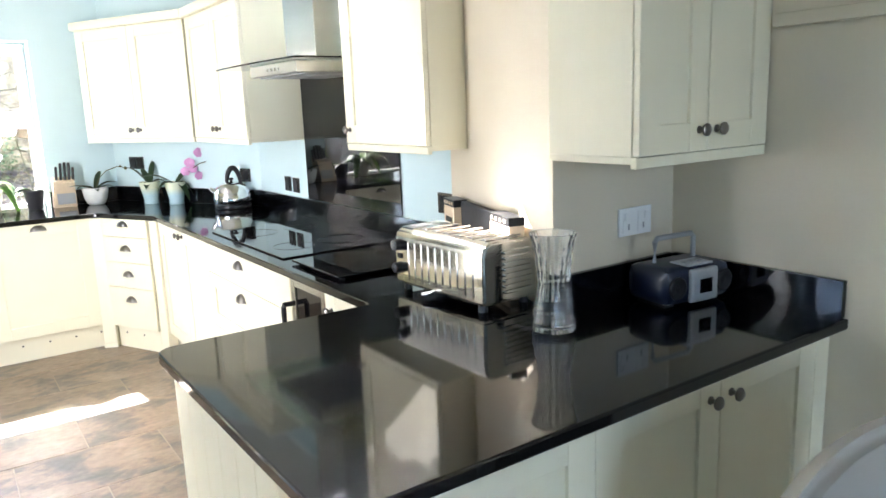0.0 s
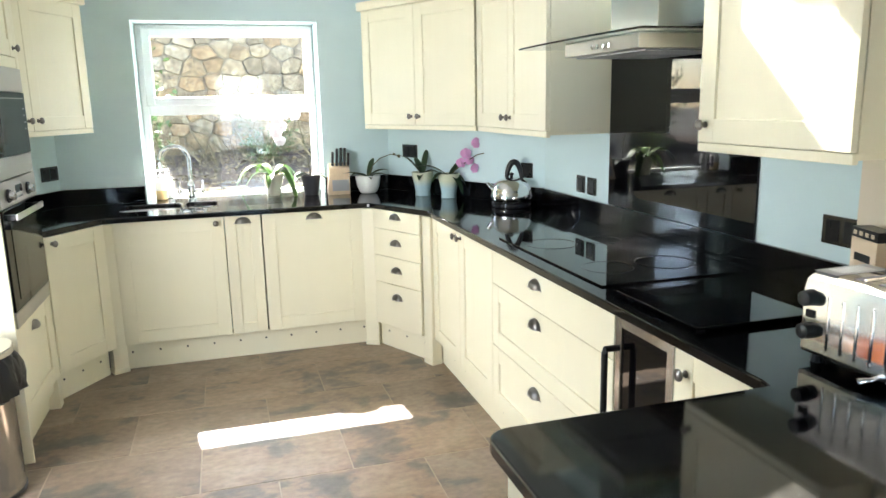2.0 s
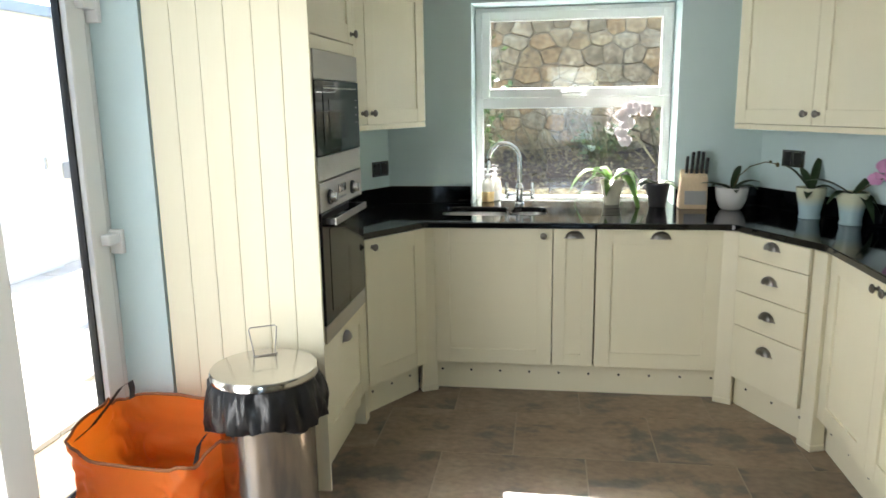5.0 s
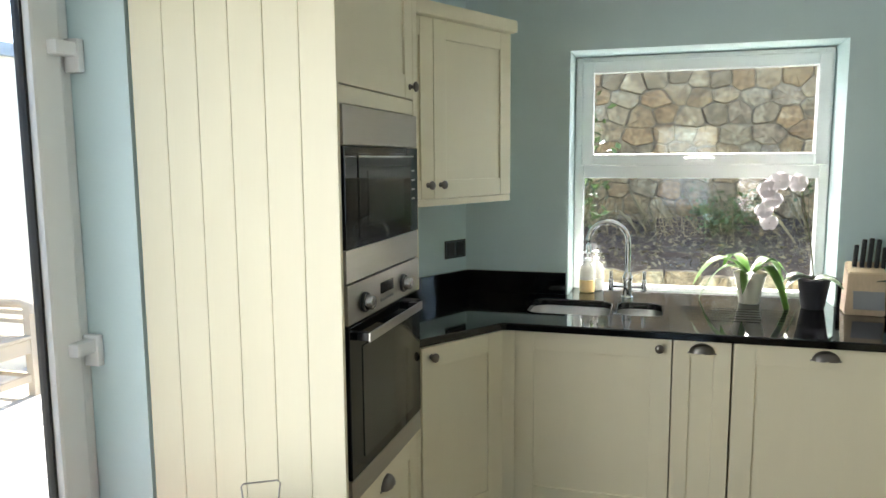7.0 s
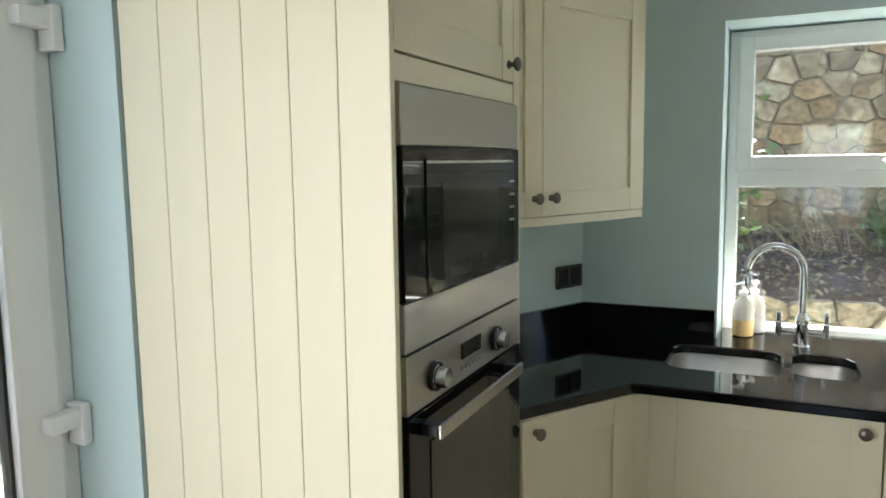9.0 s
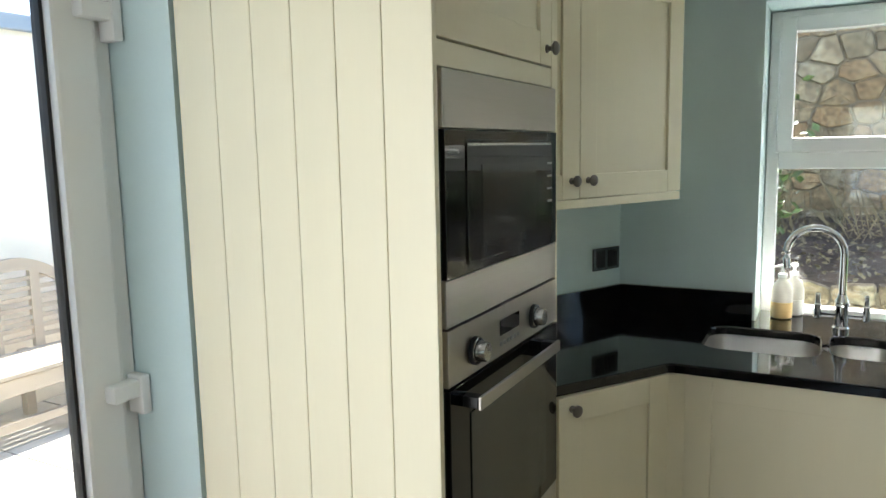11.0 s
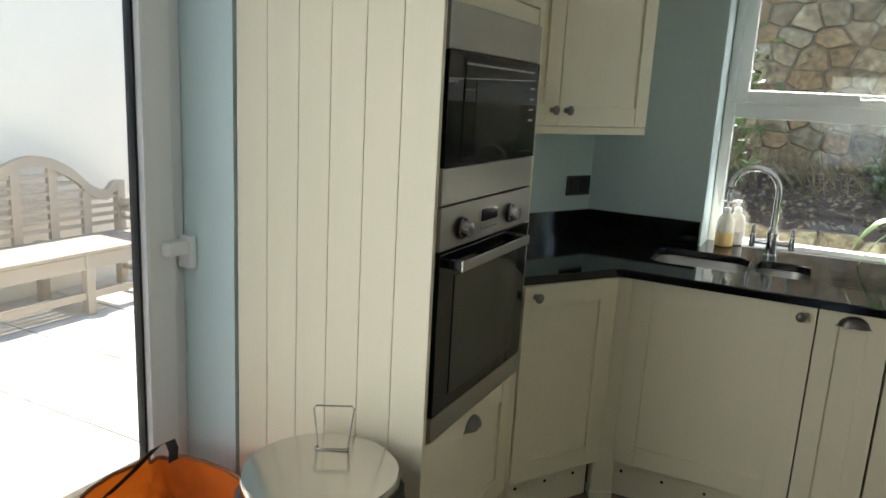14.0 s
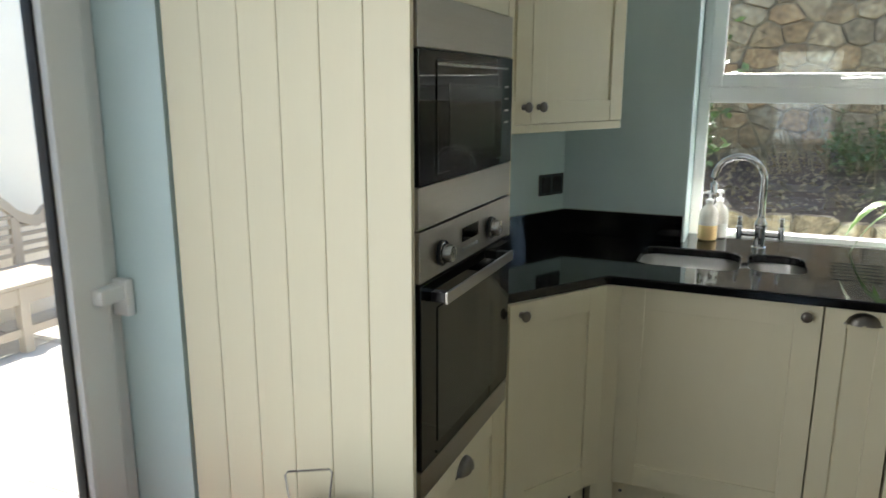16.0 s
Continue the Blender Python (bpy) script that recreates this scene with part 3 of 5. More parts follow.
d = part("door", box(OX0, -0.016, 0.662, OX1, 0.018, 1.088, bevel=0.002), BLACK_GLASS, ov, "black glass oven door")
# The glass colour is lifted to carry the greenish reflection on the window.
part("window", box(OX0 + 0.085, -0.0185, 0.70, OX1 - 0.085, -0.0162, 1.02, bevel=0.001), material("smoked_glass_with_reflection", (0.045, 0.045, 0.036), 0.08, spec=0.6), d, "smoked oven window with a reflection put into its colour")
part("kick_strip", box(OX0, -0.014, 0.592, OX1, 0.018, 0.658, bevel=0.002), STEEL_H, ov, "brushed steel lower strip")
bm = bmesh.new()
cube(bm, OX0 + 0.050, -0.056, 1.040, OX1 - 0.090, -0.049, 1.066, 0.002)
h = part("handle", bm, STEEL_H, d, "square steel bar handle")
for x in (OX0 + 0.051, OX1 - 0.117):
    part("bracket", box(x, -0.0485, 1.042, x + 0.026, -0.0155, 1.064, bevel=0.002), BLACK_PLASTIC, h, "black end bracket")



# wall units
WB, WT = 1.345, 2.06


def wall_unit(m, w, doors, depth=0.30, label="cream shaker wall cabinet with paired knobs", z0=WB, z1=WT, cornice=True):
    u = thing("wall_cabinet", m, label, "wall cabinet", "wall cabinets")
    part("body", box(0, 0.022, z0, w, depth, z1, bevel=0.001), CREAM, u)
    part("light_rail", box(-0.002, 0.004, z0 - 0.028, w + 0.002, 0.022, z0 - 0.001, bevel=0.002), CREAM, u)
    part("base_panel", box(0.0, 0.0225, z0 - 0.018, w, depth, z0 - 0.0005), CREAM, u)
    if cornice:
        part("cornice", box(-0.012, -0.03, z1, w + 0.012, depth, z1 + 0.055, bevel=0.012), CREAM, u)
    for a, b, side in doors:
        d = shaker("door", u, a, z0, b, z1, stile=0.072)
        if side:
            knob(d, b - 0.036 if side > 0 else a + 0.036, z0 + 0.055)
    return u


A1 = math.degrees(math.atan2(-0.89, 0.465))
wall_unit(pose(0.968, 5.51, 0, 0, 0, A1), 1.0, [(0, 0.5, 1), (0.5, 1.0, -1)], 0.275)
wall_unit(pose(1.44, 4.61, 0, 0, 0, -90), 0.905, [(0, 0.452, 1), (0.452, 0.905, -1)], 0.325)
A2 = math.degrees(math.atan2(0.80, 0.375))
wall_unit(pose(-1.03, 4.62, 0, 0, 0, A2), 0.875, [(0, 0.375, 1), (0.375, 0.875, -1)], 0.265, z0=1.375)
wall_unit(pose(1.485, 2.675, 0, 0, 0, -90), 0.59, [(0, 0.59, -1)], 0.28, "cream shaker wall cabinet beside the cooker hood")
wall_unit(pose(1.443, 1.12, 0), 0.533, [(0, 0.266, 1), (0.266, 0.533, -1)], 0.305, "cream shaker wall cabinet over the radio", z1=2.2)

# window
win = thing("window_1", pose(0.15, 5.86, 0), "white plastic kitchen window with a top-hung sash", "window", kind="structure")


def frame_bm(x0, z0, x1, z1, t, y0, y1, bevel=0.006):
    bm = bmesh.new()
    cube(bm, x0, y0, z0, x0 + t, y1, z1, bevel)
    cube(bm, x1 - t, y0, z0, x1, y1, z1, bevel)
    cube(bm, x0 + t - 0.003, y0 + 0.0006, z1 - t, x1 - t + 0.003, y1, z1, bevel)
    cube(bm, x0 + t - 0.003, y0 + 0.0006, z0, x1 - t + 0.003, y1, z0 + t, bevel)
    return bm


fr = part("window_frame", frame_bm(-0.577, 0.868, 0.547, 2.006, 0.043, 0.0, 0.07), UPVC, win)
part("transom", box(-0.534, -0.001, 1.432, 0.509, 0.07, 1.505, bevel=0.006), UPVC, win)
sash = part("sash", frame_bm(-0.545, 1.492, 0.538, 1.985, 0.056, -0.012, 0.05, 0.008), UPVC, win)
bm = bmesh.new()
tube(bm, [(-0.07, -0.028, 1.52), (0.0, -0.03, 1.524), (0.06, -0.034, 1.52)], 0.009, 8)
cube(bm, -0.025, -0.03, 1.508, 0.025, -0.012, 1.534, 0.004)
part("handle", bm, UPVC, sash, "white window handle")
p1 = part("pane", box(-0.49, 0.020, 1.548, 0.49, 0.024, 1.93), CLEAR, win, "clear glass pane", smooth=None)
p2 = part("pane", box(-0.535, 0.030, 0.915, 0.510, 0.034, 1.44), CLEAR, win, "clear glass pane", smooth=None)
p1.visible_shadow = p2.visible_shadow = False

# patio door
dr = thing("door_1", pose(-1.66, 0, 0), "white plastic glazed patio door with flag hinges", "door", kind="structure")


def upright_frame(y0, z0, y1, z1, t, x0, x1, bevel=0.006, foot=None):
    bm = bmesh.new()
    cube(bm, x0, y0, z0, x1, y0 + t, z1, bevel)
    cube(bm, x0, y1 - t, z0, x1, y1, z1, bevel)
    cube(bm, x0, y0 + t - 0.003, z1 - t, x1 - 0.0006, y1 - t + 0.003, z1, bevel)
    cube(bm, x0, y0 + t - 0.003, z0, x1 - 0.0006, y1 - t + 0.003, z0 + (foot or t), bevel)
    return bm


part("door_frame", upright_frame(DY0 + 0.002, 0.0, DY1 - 0.003, 2.118, 0.042, -0.03, 0.04, foot=0.03), UPVC, dr)
leaf = part("leaf", upright_frame(DY0 + 0.038, 0.03, DY1 - 0.042, 2.08, 0.103, -0.01, 0.052, 0.010, 0.11), UPVC, dr)
gy0, gy1 = DY0 + 0.038 + 0.103, DY1 - 0.042 - 0.103
part("gasket", upright_frame(gy0 - 0.002, 0.136, gy1 + 0.002, 1.998, 0.010, 0.0, 0.03, 0.0), GASKET, dr, "black rubber gasket")
pane = part("pane", box(0.008, gy0, 0.138, 0.014, gy1, 1.996), CLEAR, dr, "clear glass pane", smooth=None)
pane.visible_shadow = False
for z in (0.30, 1.005, 1.835):
    bm = bmesh.new()
    cube(bm, 0.040, DY1 - 0.095, z - 0.02, 0.084, DY1 - 0.012, z + 0.02, 0.009)
    cube(bm, 0.040, DY1 - 0.028, z - 0.062, 0.090, DY1 - 0.004, z + 0.030, 0.005)
    part("hinge", bm, UPVC, dr, "white flag hinge")

# Unseen door, added as an opening for the tower's fill light.
gd = thing("door_2", pose(-1.66, 0, 0), "unseen white plastic glazed door, added around the fill light", "door", kind="structure")
for y0, y1 in ((2.252, 3.048),):
    lf = part("leaf", upright_frame(y0, 0.0, y1, 2.118, 0.10, -0.02, 0.05), UPVC, gd)
    p = part("pane", box(0.008, y0 + 0.10, 0.10, 0.014, y1 - 0.10, 2.02), CLEAR, lf, smooth=None)
    p.visible_shadow = False
sd = thing("door_3", pose(0, -2.7, 0), "white plastic glazed door to the garden", "door", kind="structure")
for x0, x1 in ((SX0 + 0.003, SX1 - 0.003),):
    lf = part("leaf", frame_bm(x0, 0.002, x1, SH - 0.003, 0.10, -0.03, 0.03), UPVC, sd)
    part("mid_rail", box(x0 + 0.098, -0.029, 0.62, x1 - 0.098, 0.029, 0.72, bevel=0.005), UPVC, lf)
    for z0, z1 in ((0.10, 0.622), (0.718, SH - 0.10)):
        p = part("pane", box(x0 + 0.10, -0.003, z0, x1 - 0.10, 0.003, z1), CLEAR, lf, smooth=None)
        p.visible_shadow = False
solid("door_post", box(-1.76, 3.051, 0.0, -1.419, DY0 - 0.001, 2.119, bevel=0.004), UPVC, "white boxed post between the glazed doors", "post", "structure")


# ---- sink and tap ----
sink = thing("sink", pose(0, 0, 0), "undermounted steel sink with two bowls", "sink")
for (x0, y0, x1, y1, r, dep) in ((-0.561, 5.194, -0.209, 5.516, 0.075, 0.17), (-0.191, 5.234, 0.001, 5.516, 0.065, 0.13)):
    bm = bmesh.new()
    rings = []
    for k, (ins, z) in enumerate(((-0.02, W0 - 0.001), (0.0, W0 - 0.002), (0.004, W0 - 0.02), (0.012, W0 - dep + 0.03), (0.035, W0 - dep + 0.004), (0.07, W0 - dep))):
        rings.append([bm.verts.new((x, y, z)) for x, y in rounded(x0 + ins, y0 + ins, x1 - ins, y1 - ins, max(r - ins * 0.5, 0.02))])
    for a, c in zip(rings, rings[1:]):
        for i in range(len(a)):
            bm.faces.new((a[i], a[(i + 1) % len(a)], c[(i + 1) % len(a)], c[i]))
    bm.faces.new(rings[-1])
    bl = part("bowl", bm, SINK_STEEL, sink, "brushed steel bowl", 60)
    part("waste", lathe(bmesh.new(), [(0.035, 0), (0.035, 0.003), (0.02, 0.004)], pose((x0 + x1) / 2, (y0 + y1) / 2, W0 - dep + 0.0005), 20), CHROME, bl)
for i in range(6):
    solid("drainer_groove", box(0.06 + 0.002 * i, 5.22 + i * 0.05, W1 + 0.0003, 0.50, 5.228 + i * 0.05, W1 + 0.0013), GRANITE, "shallow ridge of the cut drainer in granite", "drainer groove", group="drainer grooves")

tap = thing("mixer_tap", pose(-0.155, 5.585, W1), "tall chrome kitchen mixer tap with a swan neck", "tap")
part("base", lathe(bmesh.new(), [(0.027, 0), (0.027, 0.012), (0.022, 0.018), (0.021, 0.085), (0.023, 0.09), (0.023, 0.105), (0.016, 0.115), (0.014, 0.125)], None, 24), CHROME, tap)
pts = [(0, 0, 0.115), (0, 0, 0.26)]
for i in range(1, 13):
    a = math.pi * i / 12 * 1.06
    pts.append((-0.088 + 0.088 * math.cos(a), -0.01 * i / 12, 0.26 + 0.088 * math.sin(a)))
pts.append((pts[-1][0] + 0.004, -0.012, pts[-1][2] - 0.035))
part("spout", tube(bmesh.new(), pts, 0.0125, 14), CHROME, tap, smooth=60)
for s in (-1, 1):
    bm = tube(bmesh.new(), [(0, 0, 0.062), (0.062 * s, -0.004, 0.062)], 0.011, 12)
    arm = part("valve", bm, CHROME, tap, smooth=60)
    lever = lathe(bmesh.new(), [(0.009, 0), (0.012, 0.004), (0.011, 0.05), (0.008, 0.054), (0.008, 0.085), (0.005, 0.09)], pose(0.072 * s, -0.004, 0.038), 16)
    part("lever", lever, CHROME, arm, "upright chrome lever")


# ---- hob, hood and splashback ----
hob = thing("induction_hob", pose(0, 0, W1 + 0.0005), "flat black glass induction hob set in the worktop", "hob")
part("glass", box(1.175, 2.70, 0.0, 1.69, 3.60, 0.006, bevel=0.002), BLACK_GLASS, hob)
RING = material("grey_printed_ring", (0.03, 0.03, 0.03), 0.3)
for x, y, r in ((1.32, 2.92, 0.09), (1.32, 3.38, 0.105), (1.55, 2.92, 0.105), (1.55, 3.38, 0.08)):
    bm = bmesh.new()
    tube(bm, [(x + r * math.cos(2 * math.pi * i / 40), y + r * math.sin(2 * math.pi * i / 40), 0.0062) for i in range(40)], 0.0008, 4, True)
    part("cooking_ring", bm, RING, hob, "thin grey printed ring")
board = thing("black_glass_chopping_board", pose(0, 0, W1 + 0.0005), "black glass chopping board lying beside the hob", "chopping board")
part("slab", box(1.17, 2.20, 0.008, 1.58, 2.60, 0.016, bevel=0.002), BLACK_GLASS, board)
for x in (1.20, 1.55):
    for y in (2.23, 2.57):
        part("foot", lathe(bmesh.new(), [(0.01, 0), (0.01, 0.0075)], pose(x, y, 0.0004), 12), BLACK_PLASTIC, board)
solid("splashback", box(1.760, 2.72, W1 + 0.104, 1.768, 3.70, 1.75), BLACK_GLASS, "glossy black glass splashback behind the hob", "splashback")
hood = thing("cooker_hood", pose(0, 0, 0), "chimney cooker hood with a clear glass canopy", "cooker hood")
bm = bmesh.new()
n = 16
CANOPY = [(1.765, 2.69), (1.765, 3.64)] + [(1.265 + 0.02 * abs(2 * i / n - 1) ** 2.2, 3.64 - 0.95 * i / n) for i in range(n + 1)]
prism(bm, CANOPY, 1.690, 1.697)
part("canopy", bm, material("green_tinted_glass", (0.80, 0.92, 0.88), 0.02, trans=1.0), hood, "clear glass canopy")
part("body", box(1.34, 2.80, 1.640, 1.762, 3.32, 1.688, bevel=0.004), STEEL_H, hood, "brushed steel body")
part("chimney", box(1.50, 2.94, 1.698, 1.764, 3.26, H - 0.005, bevel=0.003), STEEL, hood, "brushed steel chimney")
for y in (2.82, 3.07):
    part("filter", box(1.38, y, 1.634, 1.72, y + 0.23, 1.639), GREY_PLASTIC, hood, "grey metal grease filter")
for i in range(4):
    part("switch", lathe(bmesh.new(), [(0.009, 0), (0.009, 0.003), (0.006, 0.004)], pose(1.34, 2.98 + i * 0.04, 1.663, 0, -90), 12), CHROME, hood)


# ---- sockets ----
def socket(m, w=0.146, mat=BLACK_PLASTIC, holes=2, label="black double wall socket", group="sockets"):
    s = thing("wall_socket", m, label, "socket", group)
    part("plate", box(-w / 2, -0.008, -0.043, w / 2, -0.001, 0.043, bevel=0.003), BLACK_NICKEL if mat is BLACK_PLASTIC else mat, s)
    for i in range(holes):
        cx = (i - (holes - 1) / 2) * 0.066
        ins = part("insert", box(cx - 0.024, -0.0100, -0.032, cx + 0.024, -0.0082, 0.032, bevel=0.0006), mat, s)
        if holes == 2:
            part("rocker", box(cx + (0.004 if i else -0.020), -0.0145, 0.006, cx + (0.020 if i else -0.004), -0.0102, 0.028, bevel=0.001), mat, ins)
            part("pin_slot", box(cx - 0.003, -0.0112, -0.024, cx + 0.003, -0.0102, -0.006), GASKET if mat is BLACK_PLASTIC else GREY_PLASTIC, ins)


A_CL = math.degrees(math.atan2(1.04, 0.51))
A_CR = math.degrees(math.atan2(-1.22, 0.62))
socket(pose(-0.957, 5.563, 1.105, 0, 0, A_CL))
socket(pose(1.255, 5.435, 1.165, 0, 0, A_CR), 0.146)
socket(pose(1.712, 4.534, 1.09, 0, 0, A_CR), 0.086, holes=1, label="black single wall switch")
socket(pose(1.77, 3.985, 1.066, 0, 0, -90), 0.086, holes=1, label="black single wall switch")
socket(pose(1.77, 3.87, 1.064, 0, 0, -90), 0.086, holes=1, label="black single wall switch")
socket(pose(1.77, 2.36, 1.09, 0, 0, -90), 0.146)
socket(pose(1.795, 1.43, 1.118), 0.146, UPVC, label="white double wall socket over the upstand")


# ---- kettle ----
kt = thing("kettle", pose(1.60, 4.50, W1 + 0.001, 0, 0, -20), "chrome dome kettle with a black arched handle", "kettle")
part("base", lathe(bmesh.new(), [(0.106, 0), (0.112, 0.006), (0.112, 0.022), (0.105, 0.028)], None, 36), BLACK_PLASTIC, kt, "black power base")
part("body", lathe(bmesh.new(), [(0.104, 0.029), (0.113, 0.033), (0.117, 0.045), (0.118, 0.072), (0.116, 0.074), (0.114, 0.092), (0.104, 0.118), (0.086, 0.138), (0.060, 0.153), (0.030, 0.161), (0.010, 0.163)], None, 40), CHROME, kt, "polished chrome dome", 60)
part("lid_knob", lathe(bmesh.new(), [(0.008, 0.163), (0.008, 0.172), (0.015, 0.176), (0.013, 0.186), (0.004, 0.189)], None, 16), BLACK_PLASTIC, kt)
pts = [(0.015 + 0.042 * math.cos(a), 0, 0.140 + 0.108 * math.sin(a)) for a in [math.pi * i / 14 for i in range(15)]]
part("handle", tube(bmesh.new(), pts, [0.010 + 0.007 * math.sin(math.pi * i / 14) for i in range(15)], 12), BLACK_PLASTIC, kt, "black arched handle", 60)
part("spout", tube(bmesh.new(), [(-0.085, 0, 0.085), (-0.115, 0, 0.105), (-0.135, 0, 0.130)], [0.022, 0.017, 0.012], 14), CHROME, kt, smooth=60)


# ---- plants ----
def leaf(bm, base, ang, length, width, lift, droop, n=9):
    """A strap leaf with a folded middle, arching from its base."""
    c, s = math.cos(ang), math.sin(ang)
    rows = []
    for i in range(n + 1):
        u = i / n
        r = length * u * (1 - 0.12 * u)
        z = lift * length * u - droop * length * u * u
        w = width / 2 * (math.sin(math.pi * min(1.0, 0.12 + 0.88 * u) ** 0.8) ** 0.7) if i < n else 0.001
        mid = Vector((base[0] + r * c, base[1] + r * s, base[2] + z))
        side = Vector((-s, c, 0)) * w
        rows.append([bm.verts.new(mid + side + Vector((0, 0, w * 0.3))), bm.verts.new(mid), bm.verts.new(mid - side + Vector((0, 0, w * 0.3)))])
    for a, d in zip(rows, rows[1:]):
        bm.faces.new((a[0], a[1], d[1], d[0]))
        bm.faces.new((a[1], a[2], d[2], d[1]))
    return bm


def flower(bm, c, size, yaw, tilt=0.0):
    """An orchid bloom: five petals and a lip."""
    m = pose(*c, 0, 0, yaw) @ pose(0, 0, 0, tilt, 0, 0)
    for k, (a, l, w) in enumerate(((90, 1, 0.8), (18, 1.05, 1.05), (162, 1.05, 1.05), (-50, 0.95, 0.7), (-130, 0.95, 0.7), (-90, 0.5, 0.45))):
        a = radians(a)
        pts = []
        for i in range(9):
            u = 2 * math.pi * i / 9
            px, py = 0.55 * size * l * (1 + math.cos(u)) / 2, 0.42 * size * w * math.sin(u) / 1.2
            pts.append(bm.verts.new(m @ Vector((px * math.cos(a) - py * math.sin(a), -0.12 * size + 0.25 * size * (px / size) ** 2 - 0.004 * k, px * math.sin(a) + py * math.cos(a)))))
        f = bm.faces.new(pts)
    return bm


def orchid(name, x, y, pot, leaves, mat, label, z=W1, stem=None, blooms=(), petal=PINK, bare=False, pot_mat=None, soil_r=None):
    p = thing(name, pose(x, y, z + 0.001), label, "orchid", "orchids")
    prof = [(r, h) for r, h in pot]
    top_r, top_h = prof[-1]
    prof += [(top_r - 0.005, top_h), (top_r - 0.007, top_h - 0.02)]
    part("pot", lathe(bmesh.new(), prof, None, 32), pot_mat, p, smooth=50)
    part("compost", lathe(bmesh.new(), [(top_r - 0.008, top_h - 0.024), (top_r * 0.6, top_h - 0.012), (0.004, top_h - 0.008)], None, 20), SOIL, p)
    for a, l, w, li, dr in leaves:
        bm = leaf(bmesh.new(), (0.012 * math.cos(radians(a)), 0.012 * math.sin(radians(a)), top_h - 0.01), radians(a), l, w, li, dr)
        bmesh.ops.solidify(bm, geom=bm.faces[:], thickness=0.0016)
        part("leaf", bm, mat, p, smooth=70)
    if stem:
        part("stem", tube(bmesh.new(), [(a, b, c + top_h) for a, b, c in stem], 0.0028, 8), STEM, p, smooth=60)
    for bx, by, bz, sz, yaw, tilt in blooms:
        bm = flower(bmesh.new(), (bx, by, bz + top_h), sz, yaw, tilt)
        bmesh.ops.solidify(bm, geom=bm.faces[:], thickness=0.0012)
        part("flower", bm, petal, p, smooth=None)
    return p


ROUND_POT = [(0.045, 0), (0.058, 0.01), (0.075, 0.05), (0.083, 0.10), (0.084, 0.118)]
TALL_POT = [(0.048, 0), (0.050, 0.004), (0.046, 0.02), (0.054, 0.07), (0.066, 0.12), (0.069, 0.150)]
VASE_POT = [(0.040, 0), (0.042, 0.004), (0.048, 0.04), (0.058, 0.09), (0.063, 0.118), (0.067, 0.122), (0.067, 0.138)]
DARK_POT = [(0.042, 0), (0.044, 0.004), (0.062, 0.118), (0.065, 0.12), (0.065, 0.13)]
GLAZE = bpy.data.materials.new("cream_to_aqua_glaze")
GLAZE.use_nodes = True
_n = GLAZE.node_tree
_tc, _sep, _rp = _n.nodes.new("ShaderNodeTexCoord"), _n.nodes.new("ShaderNodeSeparateXYZ"), _n.nodes.new("ShaderNodeValToRGB")
_n.links.new(_tc.outputs["Generated"], _sep.inputs[0])
_n.links.new(_sep.outputs["Z"], _rp.inputs[0])
_rp.color_ramp.elements[0].position, _rp.color_ramp.elements[0].color = 0.40, (0.45, 0.62, 0.66, 1)
_rp.color_ramp.elements[1].position, _rp.color_ramp.elements[1].color = 0.72, (0.66, 0.68, 0.50, 1)
_n.links.new(_rp.outputs[0], _n.nodes["Principled BSDF"].inputs["Base Color"])
_n.nodes["Principled BSDF"].inputs["Roughness"].default_value = 0.18

orchid("cream_pot_orchid", 0.36, 5.62, VASE_POT, [(195, 0.27, 0.075, 1.15, 1.35), (168, 0.24, 0.065, 0.85, 1.55), (-5, 0.20, 0.075, 1.6, 2.2), (25, 0.17, 0.065, 1.8, 2.2), (-40, 0.22, 0.070, 1.2, 2.4), (130, 0.17, 0.06, 1.7, 1.7), (250, 0.12, 0.055, 0.8, 1.4)],
       LEAF, "orchid with arching green leaves in a cream pot", pot_mat=CREAM_CERAMIC)
orchid("dark_pot_orchid", 0.60, 5.56, DARK_POT, [(-150, 0.14, 0.05, 0.5, 0.7), (-40, 0.13, 0.05, 0.4, 0.6), (190, 0.13, 0.055, 0.8, 0.9), (20, 0.10, 0.05, 0.5, 0.5)], LEAF_DARK,
       "white flowering orchid with a tall stem in a dark pot",
       stem=[(0, 0, -0.02), (-0.015, 0.005, 0.12), (-0.045, 0.01, 0.28), (-0.065, 0.012, 0.37), (-0.095, 0.01, 0.410), (-0.145, 0.0, 0.415), (-0.19, -0.005, 0.39), (-0.205, 0.0, 0.33), (-0.20, 0.0, 0.24)],
       blooms=[(-0.085, -0.01, 0.395, 0.072, 5, 10), (-0.150, -0.015, 0.400, 0.078, -15, 0), (-0.200, -0.02, 0.370, 0.078, 10, 15), (-0.175, -0.012, 0.325, 0.072, -10, 5), (-0.21, -0.01, 0.280, 0.072, 15, 10), (-0.185, 0.0, 0.230, 0.066, 0, 10)],
       petal=WHITE_PETAL, pot_mat=material("charcoal_plastic", (0.06, 0.06, 0.065), 0.5, vary=0.15))
